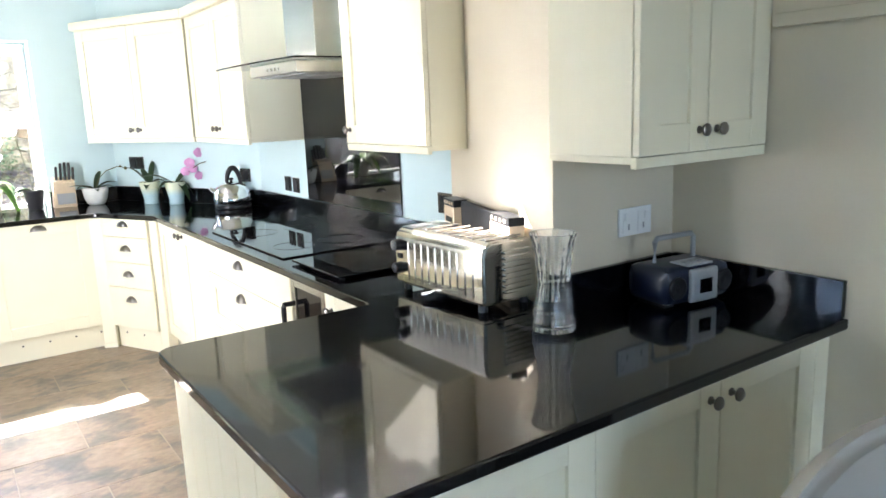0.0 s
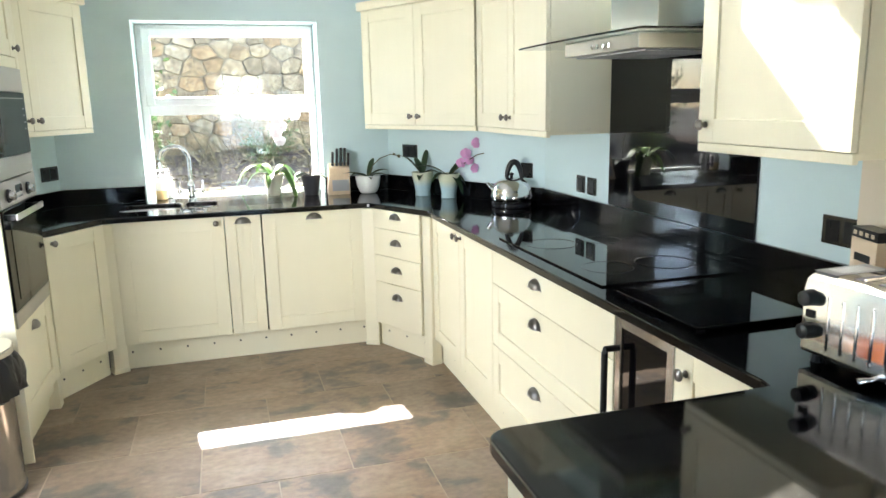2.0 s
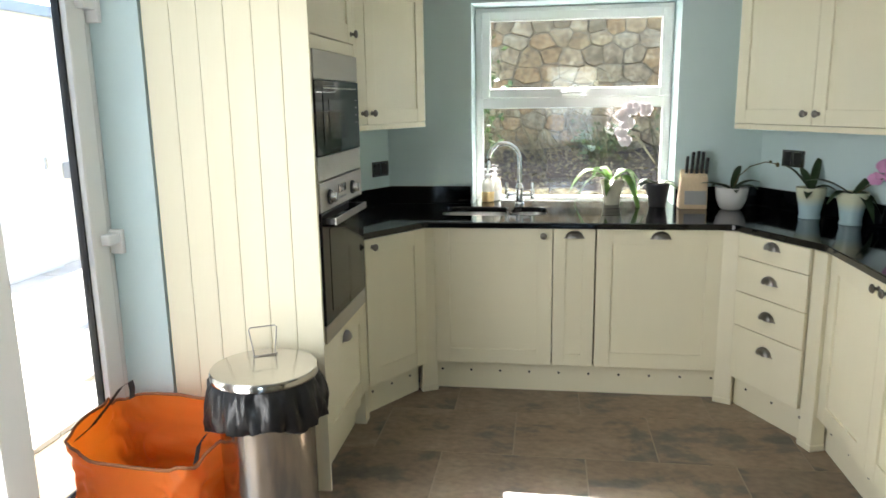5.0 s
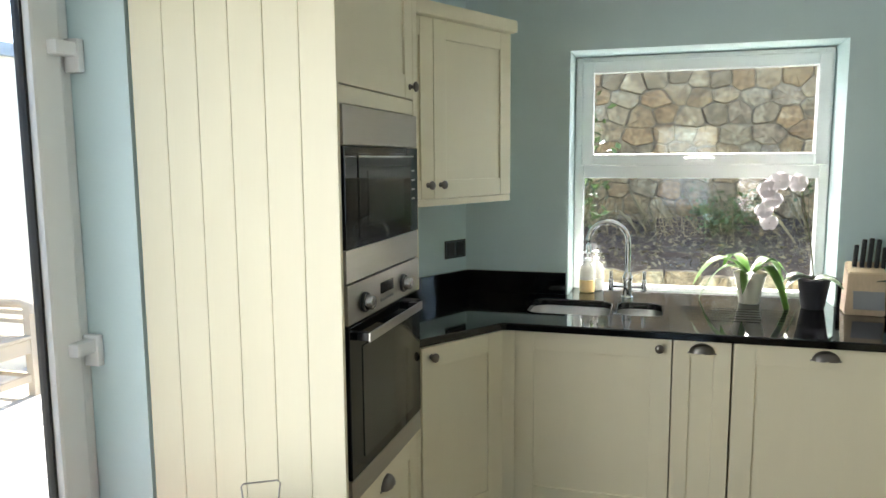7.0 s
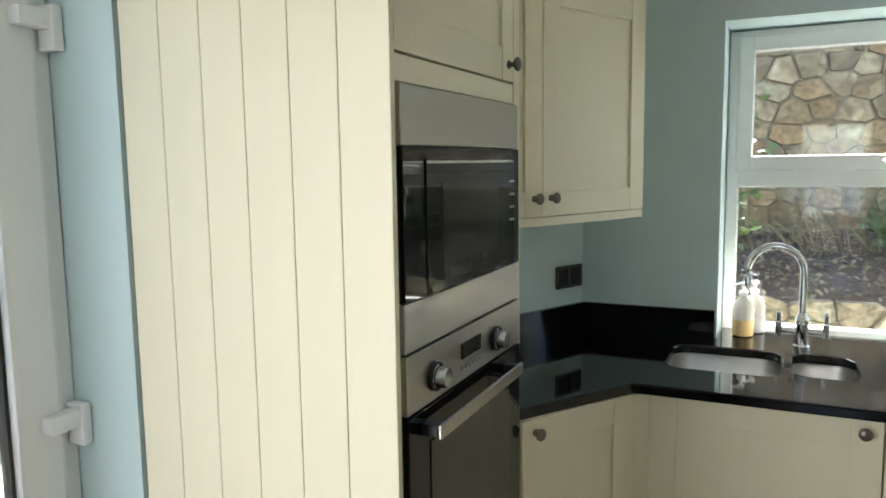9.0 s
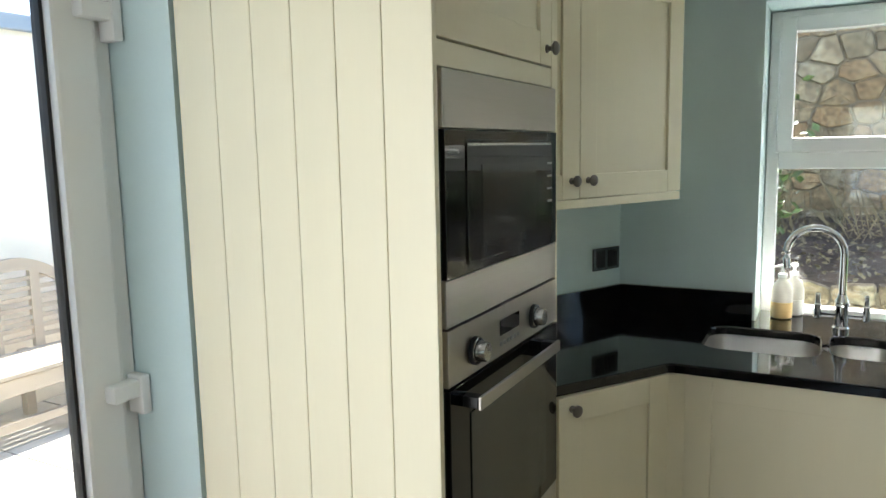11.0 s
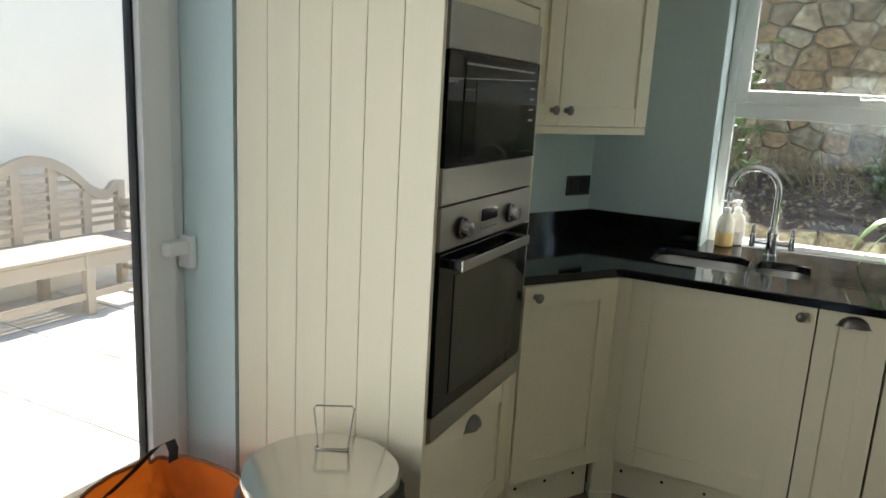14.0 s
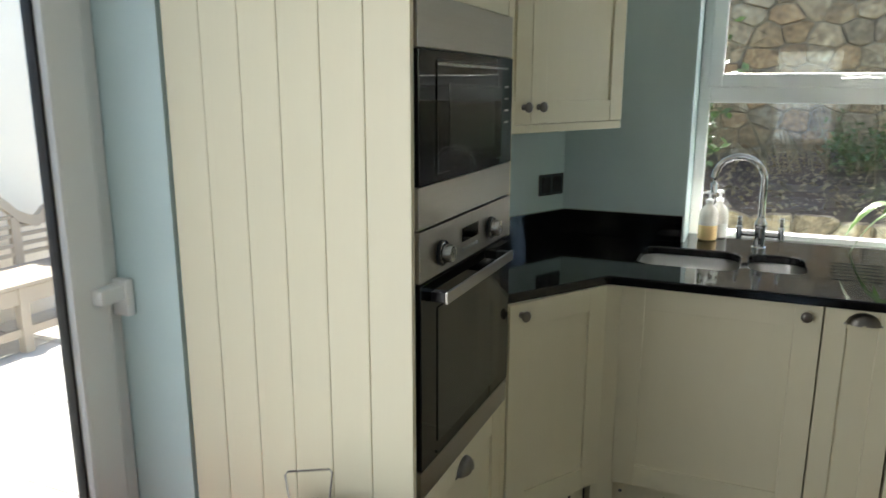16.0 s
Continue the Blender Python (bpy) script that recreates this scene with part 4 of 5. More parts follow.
orchid("white_pot_orchid", 0.965, 5.46, ROUND_POT, [(175, 0.17, 0.05, 0.45, 0.3), (200, 0.13, 0.05, 0.7, 0.6), (10, 0.16, 0.05, 0.7, 0.5), (-20, 0.14, 0.05, 0.5, 0.5), (60, 0.14, 0.04, 1.5, 0.7), (-90, 0.10, 0.05, 0.5, 0.6)], LEAF_DARK,
       "orchid with dark leaves in a round white pot", stem=[(0, 0, -0.02), (0.03, -0.01, 0.06), (0.08, -0.02, 0.11), (0.15, -0.04, 0.135), (0.20, -0.06, 0.125)],
       blooms=[(0.20, -0.06, 0.125, 0.02, 0, 20), (0.17, -0.045, 0.135, 0.016, 0, 0)], petal=STEM, pot_mat=WHITE_CERAMIC)
orchid("aqua_pot_orchid", 1.265, 5.18, TALL_POT, [(150, 0.16, 0.048, 1.4, 0.7), (60, 0.15, 0.04, 1.6, 0.6), (-10, 0.13, 0.05, 0.6, 0.8), (-120, 0.09, 0.05, 0.4, 0.8), (100, 0.12, 0.045, 1.3, 0.5)], LEAF_DARK,
       "leafy orchid in a cream and aqua glazed pot", pot_mat=GLAZE)
orchid("pink_orchid", 1.385, 5.0, TALL_POT, [(170, 0.22, 0.055, 0.75, 0.5), (20, 0.19, 0.055, 1.1, 0.6), (-30, 0.13, 0.07, 0.3, 1.1), (-60, 0.12, 0.07, 0.3, 1.3), (200, 0.14, 0.05, 0.5, 0.8)], LEAF_DARK,
       "pink flowering orchid in a cream and aqua glazed pot", stem=[(0, 0, -0.02), (0.04, -0.04, 0.03), (0.09, -0.10, 0.08), (0.13, -0.16, 0.12), (0.16, -0.20, 0.13)],
       blooms=[(0.135, -0.12, 0.190, 0.062, 10, 10), (0.085, -0.08, 0.125, 0.062, -10, 5), (0.060, -0.07, 0.070, 0.058, -20, 10), (0.120, -0.13, 0.040, 0.056, 15, 15), (0.215, -0.17, 0.128, 0.050, 60, 0), (0.100, -0.10, 0.085, 0.054, 0, 10)], pot_mat=GLAZE)

# ---- knife block ----
kb = thing("knife_block", pose(0.775, 5.50, W1 + 0.001, 0, 0, -4), "pale wooden knife block with black handled knives", "knife block")
bm = bmesh.new()
vs = [bm.verts.new(c) for c in ((-0.075, -0.05, 0), (0.07, -0.05, 0), (0.07, 0.07, 0), (-0.075, 0.07, 0), (-0.060, 0.0, 0.165), (0.075, 0.0, 0.165), (0.075, 0.10, 0.20), (-0.060, 0.10, 0.20))]
for f in ((3, 2, 1, 0), (4, 5, 6, 7), (0, 1, 5, 4), (1, 2, 6, 5), (2, 3, 7, 6), (3, 0, 4, 7)):
    bm.faces.new([vs[i] for i in f])
bmesh.ops.bevel(bm, geom=bm.edges[:], offset=0.004, segments=2, affect="EDGES")
part("block", bm, PINE, kb)
part("slate_label", box(-0.045, -0.0535, 0.012, 0.065, -0.0505, 0.085), GREY_PLASTIC, kb, "grey front panel", m=pose(0, 0, 0, -14, 0, 0))
for i, (x, z) in enumerate(((-0.045, 0.02), (-0.018, 0.045), (0.008, 0.052), (0.034, 0.05), (0.058, 0.02))):
    k = part("knife", box(x - 0.008, 0.025, 0.17, x + 0.008, 0.047, 0.255 + z, bevel=0.004), BLACK_PLASTIC, kb, "black knife handle", m=pose(0, 0, 0, -6, 4, 0))
    part("bolster", box(x - 0.0085, 0.024, 0.172, x + 0.0085, 0.048, 0.185), STEEL, k)

# ---- soap bottles ----
SOAP = material("cream_liquid_soap", (0.85, 0.62, 0.30), 0.2, vary=0.05)
for x, y, s, col, lab in ((-0.345, 5.715, 1.0, SOAP, "soap bottle half full of amber liquid"), (-0.31, 5.79, 0.98, WHITE_CERAMIC, "clear white pump bottle on the sill")):
    b = thing("soap_bottle", pose(x, y, W1 + 0.001), lab, "soap bottle", "soap bottles")
    part("liquid", lathe(bmesh.new(), [(0.030, 0.0), (0.036, 0.004), (0.037, 0.06 * s)], None, 24), col, b)
    part("bottle", lathe(bmesh.new(), [(0.037, 0.061 * s), (0.037, 0.10 * s), (0.030, 0.125 * s), (0.014, 0.14 * s), (0.013, 0.150 * s)], None, 24), material("frosted_plastic", (0.86, 0.84, 0.78), 0.25, trans=0.3, vary=0.02), b, smooth=50)
    part("pump", lathe(bmesh.new(), [(0.015, 0.150 * s), (0.015, 0.163 * s), (0.005, 0.166 * s), (0.005, 0.182 * s), (0.013, 0.185 * s), (0.012, 0.196 * s)], None, 16), UPVC, b)
    part("nozzle", tube(bmesh.new(), [(0, 0, 0.191 * s), (-0.025, -0.02, 0.190 * s), (-0.033, -0.026, 0.182 * s)], 0.004, 8), UPVC, b)

# ---- toaster ----
ts = thing("toaster", pose(1.385, 1.760, W1 + 0.001, 0, 0, 2), "polished steel six-slot toaster with black knobs", "toaster")
bm = bmesh.new()
prof = [(-0.10, 0.022), (-0.103, 0.03), (-0.103, 0.165), (-0.095, 0.190), (-0.07, 0.203), (0.07, 0.203), (0.095, 0.190), (0.103, 0.165), (0.103, 0.03), (0.10, 0.022)]
ends = []
for y in (-0.225, 0.225):
    ends.append([bm.verts.new((x, y, z)) for x, z in prof])
for i in range(len(prof)):
    j = (i + 1) % len(prof)
    bm.faces.new((ends[0][i], ends[0][j], ends[1][j], ends[1][i]))
bm.faces.new(ends[0])
bm.faces.new(ends[1])
bmesh.ops.bevel(bm, geom=[e for f in bm.faces if len(f.verts) > 6 for e in f.edges], offset=0.008, segments=3, affect="EDGES")
body = part("body", bm, POLISHED, ts, "polished steel body")
for i in range(10):
    y = 0.148 - i * 0.036
    rib = tube(bmesh.new(), [(0, 0, 0.040), (0, 0, 0.044), (0, 0, 0.160), (0, 0, 0.164)], [0.001, 0.0042, 0.0042, 0.001], 10)
    bmesh.ops.transform(rib, matrix=pose(-0.103, y, 0) @ Matrix.Diagonal((0.55, 1, 1, 1)), verts=rib.verts[:])
    part("rib", rib, POLISHED, body, smooth=70)
for i in range(8):
    part("end_louvre", box(-0.030, -0.2325, 0.048 + i * 0.0165, 0.082, -0.2255, 0.058 + i * 0.0165, bevel=0.003), CHROME, body, "pressed steel louvre")
    part("end_vent", box(-0.045 + i * 0.012, 0.172, 0.2035, -0.038 + i * 0.012, 0.212, 0.2045), UPVC, body, "pale printed bar")
part("end_cap", box(-0.075, 0.16, 0.2032, 0.075, 0.222, 0.2036), GREY_PLASTIC, body)
for i in range(6):
    y = 0.115 - i * 0.058
    part("slot", box(-0.065, y - 0.012, 0.2032, 0.065, y + 0.012, 0.2042), BLACK_PLASTIC, body, "black toasting slot")
    part("slot_bar", box(-0.068, y - 0.020, 0.2035, 0.068, y - 0.014, 0.209, bevel=0.002), CHROME, body)
for z in (0.075, 0.150):
    part("knob", lathe(bmesh.new(), [(0.019, 0), (0.017, 0.024), (0.012, 0.027), (0.003, 0.027)], pose(-0.103, 0.195, z, 0, -90), 18), BLACK_PLASTIC, ts, "black control knob")
part("switch", box(-0.108, 0.185, 0.105, -0.103, 0.205, 0.122, bevel=0.001), BLACK_PLASTIC, ts)
part("lever", tube(bmesh.new(), [(-0.09, 0.02, 0.026), (-0.118, 0.02, 0.022), (-0.135, 0.035, 0.016)], [0.005, 0.006, 0.008], 10), CHROME, ts, smooth=60)
part("badge", box(-0.1055, -0.11, 0.036, -0.1032, -0.03, 0.052), STEEL, ts, "small embossed name plate")
for x in (-0.08, 0.08):
    for y in (-0.19, 0.19):
        part("foot", lathe(bmesh.new(), [(0.014, 0), (0.012, 0.024)], pose(x, y, 0), 12), BLACK_PLASTIC, ts)

# ---- boxes and board against the pier ----
KRAFT = material("kraft_card", (0.70, 0.57, 0.41), 0.8, vary=0.06, scale=8)
A_B = math.degrees(math.atan2(-0.84, -0.26))
mb = pose(1.697, 2.235, W1 + 0.001, 0, 0, A_B)
for x0, wd, ht in ((0.06, 0.115, 0.248), (0.53, 0.150, 0.252)):
    b = thing("card_box", mb, "small kraft card box with a dark patterned band", "box", "card boxes")
    part("body", box(x0, -0.055, 0, x0 + wd, -0.004, ht - 0.026), KRAFT, b)
    band = part("band", box(x0 - 0.001, -0.056, ht - 0.026, x0 + wd + 0.001, -0.003, ht), BLACK_PLASTIC, b, "dark lid with pale marks")
    for k in range(4):
        part("mark", box(x0 + 0.01 + k * wd * 0.23, -0.0575, ht - 0.019, x0 + 0.024 + k * wd * 0.23, -0.0562, ht - 0.008), KRAFT, band)
    part("text_bar", box(x0 + 0.02, -0.0565, ht - 0.085, x0 + wd - 0.025, -0.0552, ht - 0.065), GASKET, b, "dark illegible wording")
    part("text_bar", box(x0 + 0.02, -0.0565, ht - 0.12, x0 + wd - 0.02, -0.0552, ht - 0.108), material("faded_red_ink", (0.5, 0.14, 0.08), 0.8), b, "red printed stripe")
b = thing("slate_board", mb, "dark slate board leaning on the wall", "board")
part("slab", box(0.18, -0.030, 0, 0.525, -0.006, 0.245, bevel=0.003), material("dark_slate", (0.05, 0.05, 0.055), 0.6, vary=0.2, scale=8, bump=0.3), b)

# ---- vase ----
vs_ = thing("glass_vase", pose(1.345, 1.310, W1 + 0.001) @ Matrix.Diagonal((1.12, 1.12, 1.03, 1)), "waisted cut-glass vase with twisted ribs", "vase")
bm = bmesh.new()
seg, keys = 96, [(0.044, 0.0), (0.050, 0.006), (0.050, 0.03), (0.040, 0.09), (0.036, 0.13), (0.042, 0.19), (0.050, 0.235), (0.054, 0.25)]
zs_ = [0.0, 0.006] + [0.012 + 0.238 * i / 44 for i in range(45)]
prof = [(float(np.interp(z, [k[1] for k in keys], [k[0] for k in keys])), z) for z in zs_]
rings = []
for r, z in prof:
    row = []
    for i in range(seg):
        a = 2 * math.pi * i / seg
        rr = r + 0.0022 * math.cos(9 * a + 90 * z) * math.cos(9 * a - 90 * z)
        row.append(bm.verts.new((rr * math.cos(a), rr * math.sin(a), z)))
    rings.append(row)
inner = [[bm.verts.new(((r - 0.006) * math.cos(2 * math.pi * i / seg), (r - 0.006) * math.sin(2 * math.pi * i / seg), max(z, 0.016))) for i in range(seg)] for r, z in prof[4::4] + [prof[-1]]]
allr = rings + inner[::-1]
for a, c in zip(allr, allr[1:]):
    for i in range(seg):
        bm.faces.new((a[i], a[(i + 1) % seg], c[(i + 1) % seg], c[i]))
bm.faces.new(rings[0][::-1])
bm.faces.new(allr[-1])
part("glass", bm, material("cut_glass", (0.97, 0.98, 0.98), 0.03, trans=1.0, ior=1.45, vary=0.0), vs_, smooth=70)

# ---- radio ----
NAVY = material("navy_plastic", (0.007, 0.012, 0.028), 0.3, vary=0.05)
SILVER = material("silver_plastic", (0.50, 0.52, 0.55), 0.3, 0.5, vary=0.03)
rd = thing("radio", pose(1.825, 1.285, W1 + 0.001, 0, 0, -6) @ Matrix.Scale(0.92, 4), "portable navy and silver radio with a carrying handle", "radio")
bm = bmesh.new()
cube(bm, -0.14, -0.09, 0.006, 0.14, 0.09, 0.125, 0.035)
part("body", bm, NAVY, rd, smooth=60)
part("front_panel", box(-0.052, -0.104, 0.012, 0.065, -0.085, 0.118, bevel=0.010), SILVER, rd, "silver curved front panel")
part("display", box(-0.018, -0.1065, 0.040, 0.035, -0.1045, 0.085, bevel=0.001), BLACK_GLASS, rd, "small grey display")
part("top_panel", box(-0.05, -0.085, 0.123, 0.06, -0.01, 0.130, bevel=0.003), SILVER, rd)
for x in (-0.098, 0.102):
    sp = part("speaker", lathe(bmesh.new(), [(0.036, 0), (0.036, 0.004), (0.032, 0.006), (0.012, 0.002), (0.004, 0.004)], pose(x, -0.090, 0.065, 90), 28), BLACK_PLASTIC, rd, "round black speaker")
pts = [(-0.085, 0.02, 0.118), (-0.085, 0.02, 0.19), (-0.075, 0.02, 0.202), (0.075, 0.02, 0.202), (0.085, 0.02, 0.19), (0.085, 0.02, 0.118)]
part("handle", tube(bmesh.new(), pts, 0.0085, 10), SILVER, rd, "silver carrying handle", 50)
for x in (-0.03, 0.0, 0.03):
    part("button", box(x - 0.010, -0.06, 0.1302, x + 0.010, -0.04, 0.134, bevel=0.001), GREY_PLASTIC, rd)
for x in (-0.1, 0.1):
    part("foot", box(x - 0.02, -0.06, 0, x + 0.02, 0.06, 0.008), BLACK_PLASTIC, rd)

# ---- pedal bin ----
bn = thing("pedal_bin", pose(-0.965, 3.735, 0.001, 0, 0, 30), "round polished steel pedal bin with a black liner", "bin")
part("base_ring", lathe(bmesh.new(), [(0.160, 0), (0.167, 0.004), (0.167, 0.018), (0.160, 0.022)], None, 48), BLACK_PLASTIC, bn)
part("body", lathe(bmesh.new(), [(0.163, 0.022), (0.163, 0.55)], None, 64), SATIN, bn, "polished steel drum", 60)
bm = bmesh.new()
rings, seg = [], 90
rng = random.Random(4)
ph = [rng.uniform(0, 6.28) for _ in range(8)]
for k, (r, z) in enumerate(((0.166, 0.575), (0.178, 0.567), (0.190, 0.545), (0.199, 0.505), (0.206, 0.465), (0.203, 0.428), (0.178, 0.418), (0.165, 0.46))):
    row = []
    for i in range(seg):
        a = 2 * math.pi * i / seg
        w = 0.006 * math.sin(9 * a + ph[0] + k * 0.5) + 0.006 * math.sin(17 * a + ph[1] - k * 0.8) + 0.005 * math.sin(29 * a + ph[2] + k) + 0.004 * noise.noise((math.cos(a) * 4, math.sin(a) * 4, k * 0.7))
        w *= min(1.0, k / 2.0 + 0.1)
        dz = (0.012 * math.sin(3 * a + ph[3]) + 0.008 * math.sin(7 * a + ph[4])) * (1 if 3 <= k <= 6 else 0.2)
        rr = r + w if k < 7 else r
        row.append(bm.verts.new((rr * math.cos(a), rr * math.sin(a), z + dz)))
    rings.append(row)
for a, c in zip(rings, rings[1:]):
    for i in range(seg):
        bm.faces.new((a[i], a[(i + 1) % seg], c[(i + 1) % seg], c[i]))
part("liner", bm, BIN_LINER, bn, "crumpled black bin liner over the rim", 60)
lid = part("lid", lathe(bmesh.new(), [(0.180, 0.568), (0.184, 0.572), (0.184, 0.592), (0.180, 0.598), (0.12, 0.606), (0.05, 0.610), (0.004, 0.611)], None, 64), SATIN, bn, "polished steel lid", 40)
bm = tube(bmesh.new(), [(-0.020, 0.095, 0.609), (-0.032, 0.110, 0.698), (-0.026, 0.111, 0.705), (0.060, 0.111, 0.705), (0.066, 0.110, 0.698), (0.054, 0.095, 0.609), (0.058, 0.076, 0.611), (0.050, 0.070, 0.6115), (-0.016, 0.070, 0.6115), (-0.024, 0.076, 0.611)], 0.0022, 8, True)
part("wire_handle", bm, PEWTER, lid, "thin wire handle", 60)
part("pedal", box(-0.045, -0.225, 0.012, 0.035, -0.15, 0.022, bevel=0.004), BLACK_PLASTIC, bn, "black foot pedal", m=pose(0, 0, 0, 0, 0, 2))

# ---- orange bag ----
bg = thing("shopping_bag", pose(-1.352, 3.655, 0.001, 0, 0, -4), "open orange woven shopping bag with grey straps", "bag")
bm = bmesh.new()
seg, rows = 160, 34
grid = []
for k in range(rows + 1):
    u = k / rows
    row = []
    for i in range(seg):
        a = 2 * math.pi * i / seg
        c, s = math.cos(a), math.sin(a)
        e = 0.30
        x = 0.243 * math.copysign(abs(c) ** e, c) * (0.90 + 0.10 * u)
        y = 0.165 * math.copysign(abs(s) ** e, s) * (0.92 + 0.08 * u)
        top = 0.382 + 0.045 * s - 0.035 * c * (1 if s < 0.2 else 0.2) + 0.01 * math.sin(5 * a)
        z = top * u
        w = 0.020 * noise.noise((x * 6, y * 6, z * 6)) + 0.036 * (0.45 - abs(noise.noise((x * 8 + z * 5, y * 8 + 5, z * 9 - x * 4)))) - 0.012 + 0.026 * (0.4 - abs(noise.noise((x * 19, y * 19 + 2, z * 17 + x * 9))))
        w *= math.sin(math.pi * min(u, 0.86)) + 0.25
        row.append(bm.verts.new((x + w * c, y + w * s, z)))
    grid.append(row)
for a, d in zip(grid, grid[1:]):
    for i in range(seg):
        bm.faces.new((a[i], a[(i + 1) % seg], d[(i + 1) % seg], d[i]))
bm.faces.new(grid[0])
rim = [v.co.copy() for v in grid[-1]]
bmesh.ops.solidify(bm, geom=bm.faces[:], thickness=0.002)
part("body", bm, ORANGE, bg, "creased orange woven plastic", 60)
part("rim_tape", tube(bmesh.new(), rim, 0.0055, 6, True), material("brown_binding", (0.30, 0.12, 0.05), 0.8), bg, "brown stitched rim", 60)


def strap(pts, w=0.016):
    bm = bmesh.new()
    rows = []
    for p in pts:
        p = Vector(p)
        rows.append((bm.verts.new(p + Vector((0.0, w, 0))), bm.verts.new(p - Vector((0.0, w, 0)))))
    for a, d in zip(rows, rows[1:]):
        bm.faces.new((a[0], a[1], d[1], d[0]))
    bmesh.ops.solidify(bm, geom=bm.faces[:], thickness=0.004)
    part("strap", bm, STRAP, bg, "grey webbing handle", 60)


strap([(-0.240, -0.10, 0.36), (-0.20, -0.05, 0.40), (-0.185, 0.02, 0.445), (-0.17, 0.075, 0.49), (-0.15, 0.105, 0.505), (-0.155, 0.12, 0.47), (-0.165, 0.125, 0.43)])
strap([(0.225, 0.10, 0.38), (0.222, 0.04, 0.395), (0.215, -0.02, 0.39), (0.215, -0.07, 0.375), (0.222, -0.11, 0.33)])

# ---- dining chair by the peninsula ----
ch = thing("dining_chair", pose(1.34, 0.40, 0, 0, 0, -14), "cream upholstered dining chair with a rounded back", "chair")
# Cream leather, darkened in its colour for the shade on the chair back.
SHADED_LEATHER = material("cream_leather_in_shade", (0.38, 0.36, 0.32), 0.45, vary=0.04, bump=0.15, bump_scale=90)
bm = bmesh.new()
n, lo = 20, []
for side in (0, 1):
    row = []
    for i in range(n + 1):
        x = -0.33 + 0.66 * i / n
        row.append((x, 0.045 * (1 - (2 * i / n - 1) ** 2) + side * 0.055, 0.945 - 0.10 * abs(2 * i / n - 1) ** 2.6))
    lo.append(row)
vs0 = [[bm.verts.new(p) for p in r] for r in lo]
vs1 = [[bm.verts.new((p[0] * 0.92, p[1] - 0.03, 0.45)) for p in r] for r in lo]
for i in range(n):
    bm.faces.new((vs0[0][i], vs0[0][i + 1], vs0[1][i + 1], vs0[1][i]))
    bm.faces.new((vs0[0][i], vs1[0][i], vs1[0][i + 1], vs0[0][i + 1]))
    bm.faces.new((vs0[1][i], vs0[1][i + 1], vs1[1][i + 1], vs1[1][i]))
    bm.faces.new((vs1[0][i], vs1[1][i], vs1[1][i + 1], vs1[0][i + 1]))
for i in (0, n):
    bm.faces.new((vs0[0][i], vs0[1][i], vs1[1][i], vs1[0][i]))
bmesh.ops.recalc_face_normals(bm, faces=bm.faces[:])
bmesh.ops.bevel(bm, geom=[e for e in bm.edges if e.calc_face_angle(0) > 0.9], offset=0.018, segments=3, affect="EDGES")
part("backrest", bm, SHADED_LEATHER, ch, smooth=70)
part("seat", box(-0.23, -0.40, 0.41, 0.23, 0.06, 0.49, bevel=0.02), SHADED_LEATHER, ch, smooth=60)
for x in (-0.2, 0.2):
    for y in (-0.37, 0.03):
        part("leg", box(x - 0.02, y - 0.02, 0, x + 0.02, y + 0.02, 0.412, bevel=0.003), PINE, ch)

solid("dado_rail", box(1.955, -2.59, 1.655, 1.979, 1.11, 1.69, bevel=0.006), MAGNOLIA, "painted wooden rail along the magnolia wall", "rail", "structure")


# ---- unseen roof slot above the hob, added to let sun in ----
rl = thing("added_roof_slot", pose(0, 0, 0), "unseen glazed roof slot, added to let sun onto the end cabinet", "roof light", kind="structure")
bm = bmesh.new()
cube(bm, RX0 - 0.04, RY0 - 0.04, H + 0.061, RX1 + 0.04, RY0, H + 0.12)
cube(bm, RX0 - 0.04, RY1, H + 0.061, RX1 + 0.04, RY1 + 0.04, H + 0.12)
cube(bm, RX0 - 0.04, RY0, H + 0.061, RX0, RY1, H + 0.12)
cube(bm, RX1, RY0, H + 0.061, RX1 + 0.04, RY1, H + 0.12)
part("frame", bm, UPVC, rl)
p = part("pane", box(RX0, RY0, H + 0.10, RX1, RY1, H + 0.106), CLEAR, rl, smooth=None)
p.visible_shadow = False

# ---- patio ----
GZ = -0.08
solid("ground", box(-60, -60, GZ - 0.4, 60, 90, GZ - 0.03), material("garden_earth", (0.10, 0.085, 0.06), 0.95, vary=0.3, scale=1.5, bump=0.5, bump_scale=8), "bare garden earth round the house", "ground", "structure")
patio = thing("patio", pose(0, 0, 0), "pale sandstone slab patio in bright sun", "patio", kind="structure")
part("bed", box(-4.75, -2.0, GZ - 0.029, -1.77, 9.6, GZ - 0.012), MORTAR, patio)
rng = random.Random(11)
slab_meshes = [mesh_of("slab", box(-0.298, -0.298, 0, 0.298, 0.298, 0.03, bevel=0.004), SLAB), mesh_of("slab", box(-0.448, -0.298, 0, 0.448, 0.298, 0.03, bevel=0.004), SLAB)]
y = -1.6
while y < 9.4:
    x, k = -4.75 + rng.uniform(0, 0.01), 0
    while x < -1.95:
        w = rng.choice((0.6, 0.9))
        if x + w > -1.77:
            break
        ob = new("slab", slab_meshes[0 if w == 0.6 else 1])
        ob.parent = patio
        ob.matrix_basis = pose(x + w / 2, y + 0.3, GZ - 0.013 + rng.uniform(-0.002, 0.002))
        x += w + 0.006
    y += 0.606
gw = thing("garden_wall", pose(0, 0, 0), "white rendered garden wall behind the bench", "wall", kind="structure")
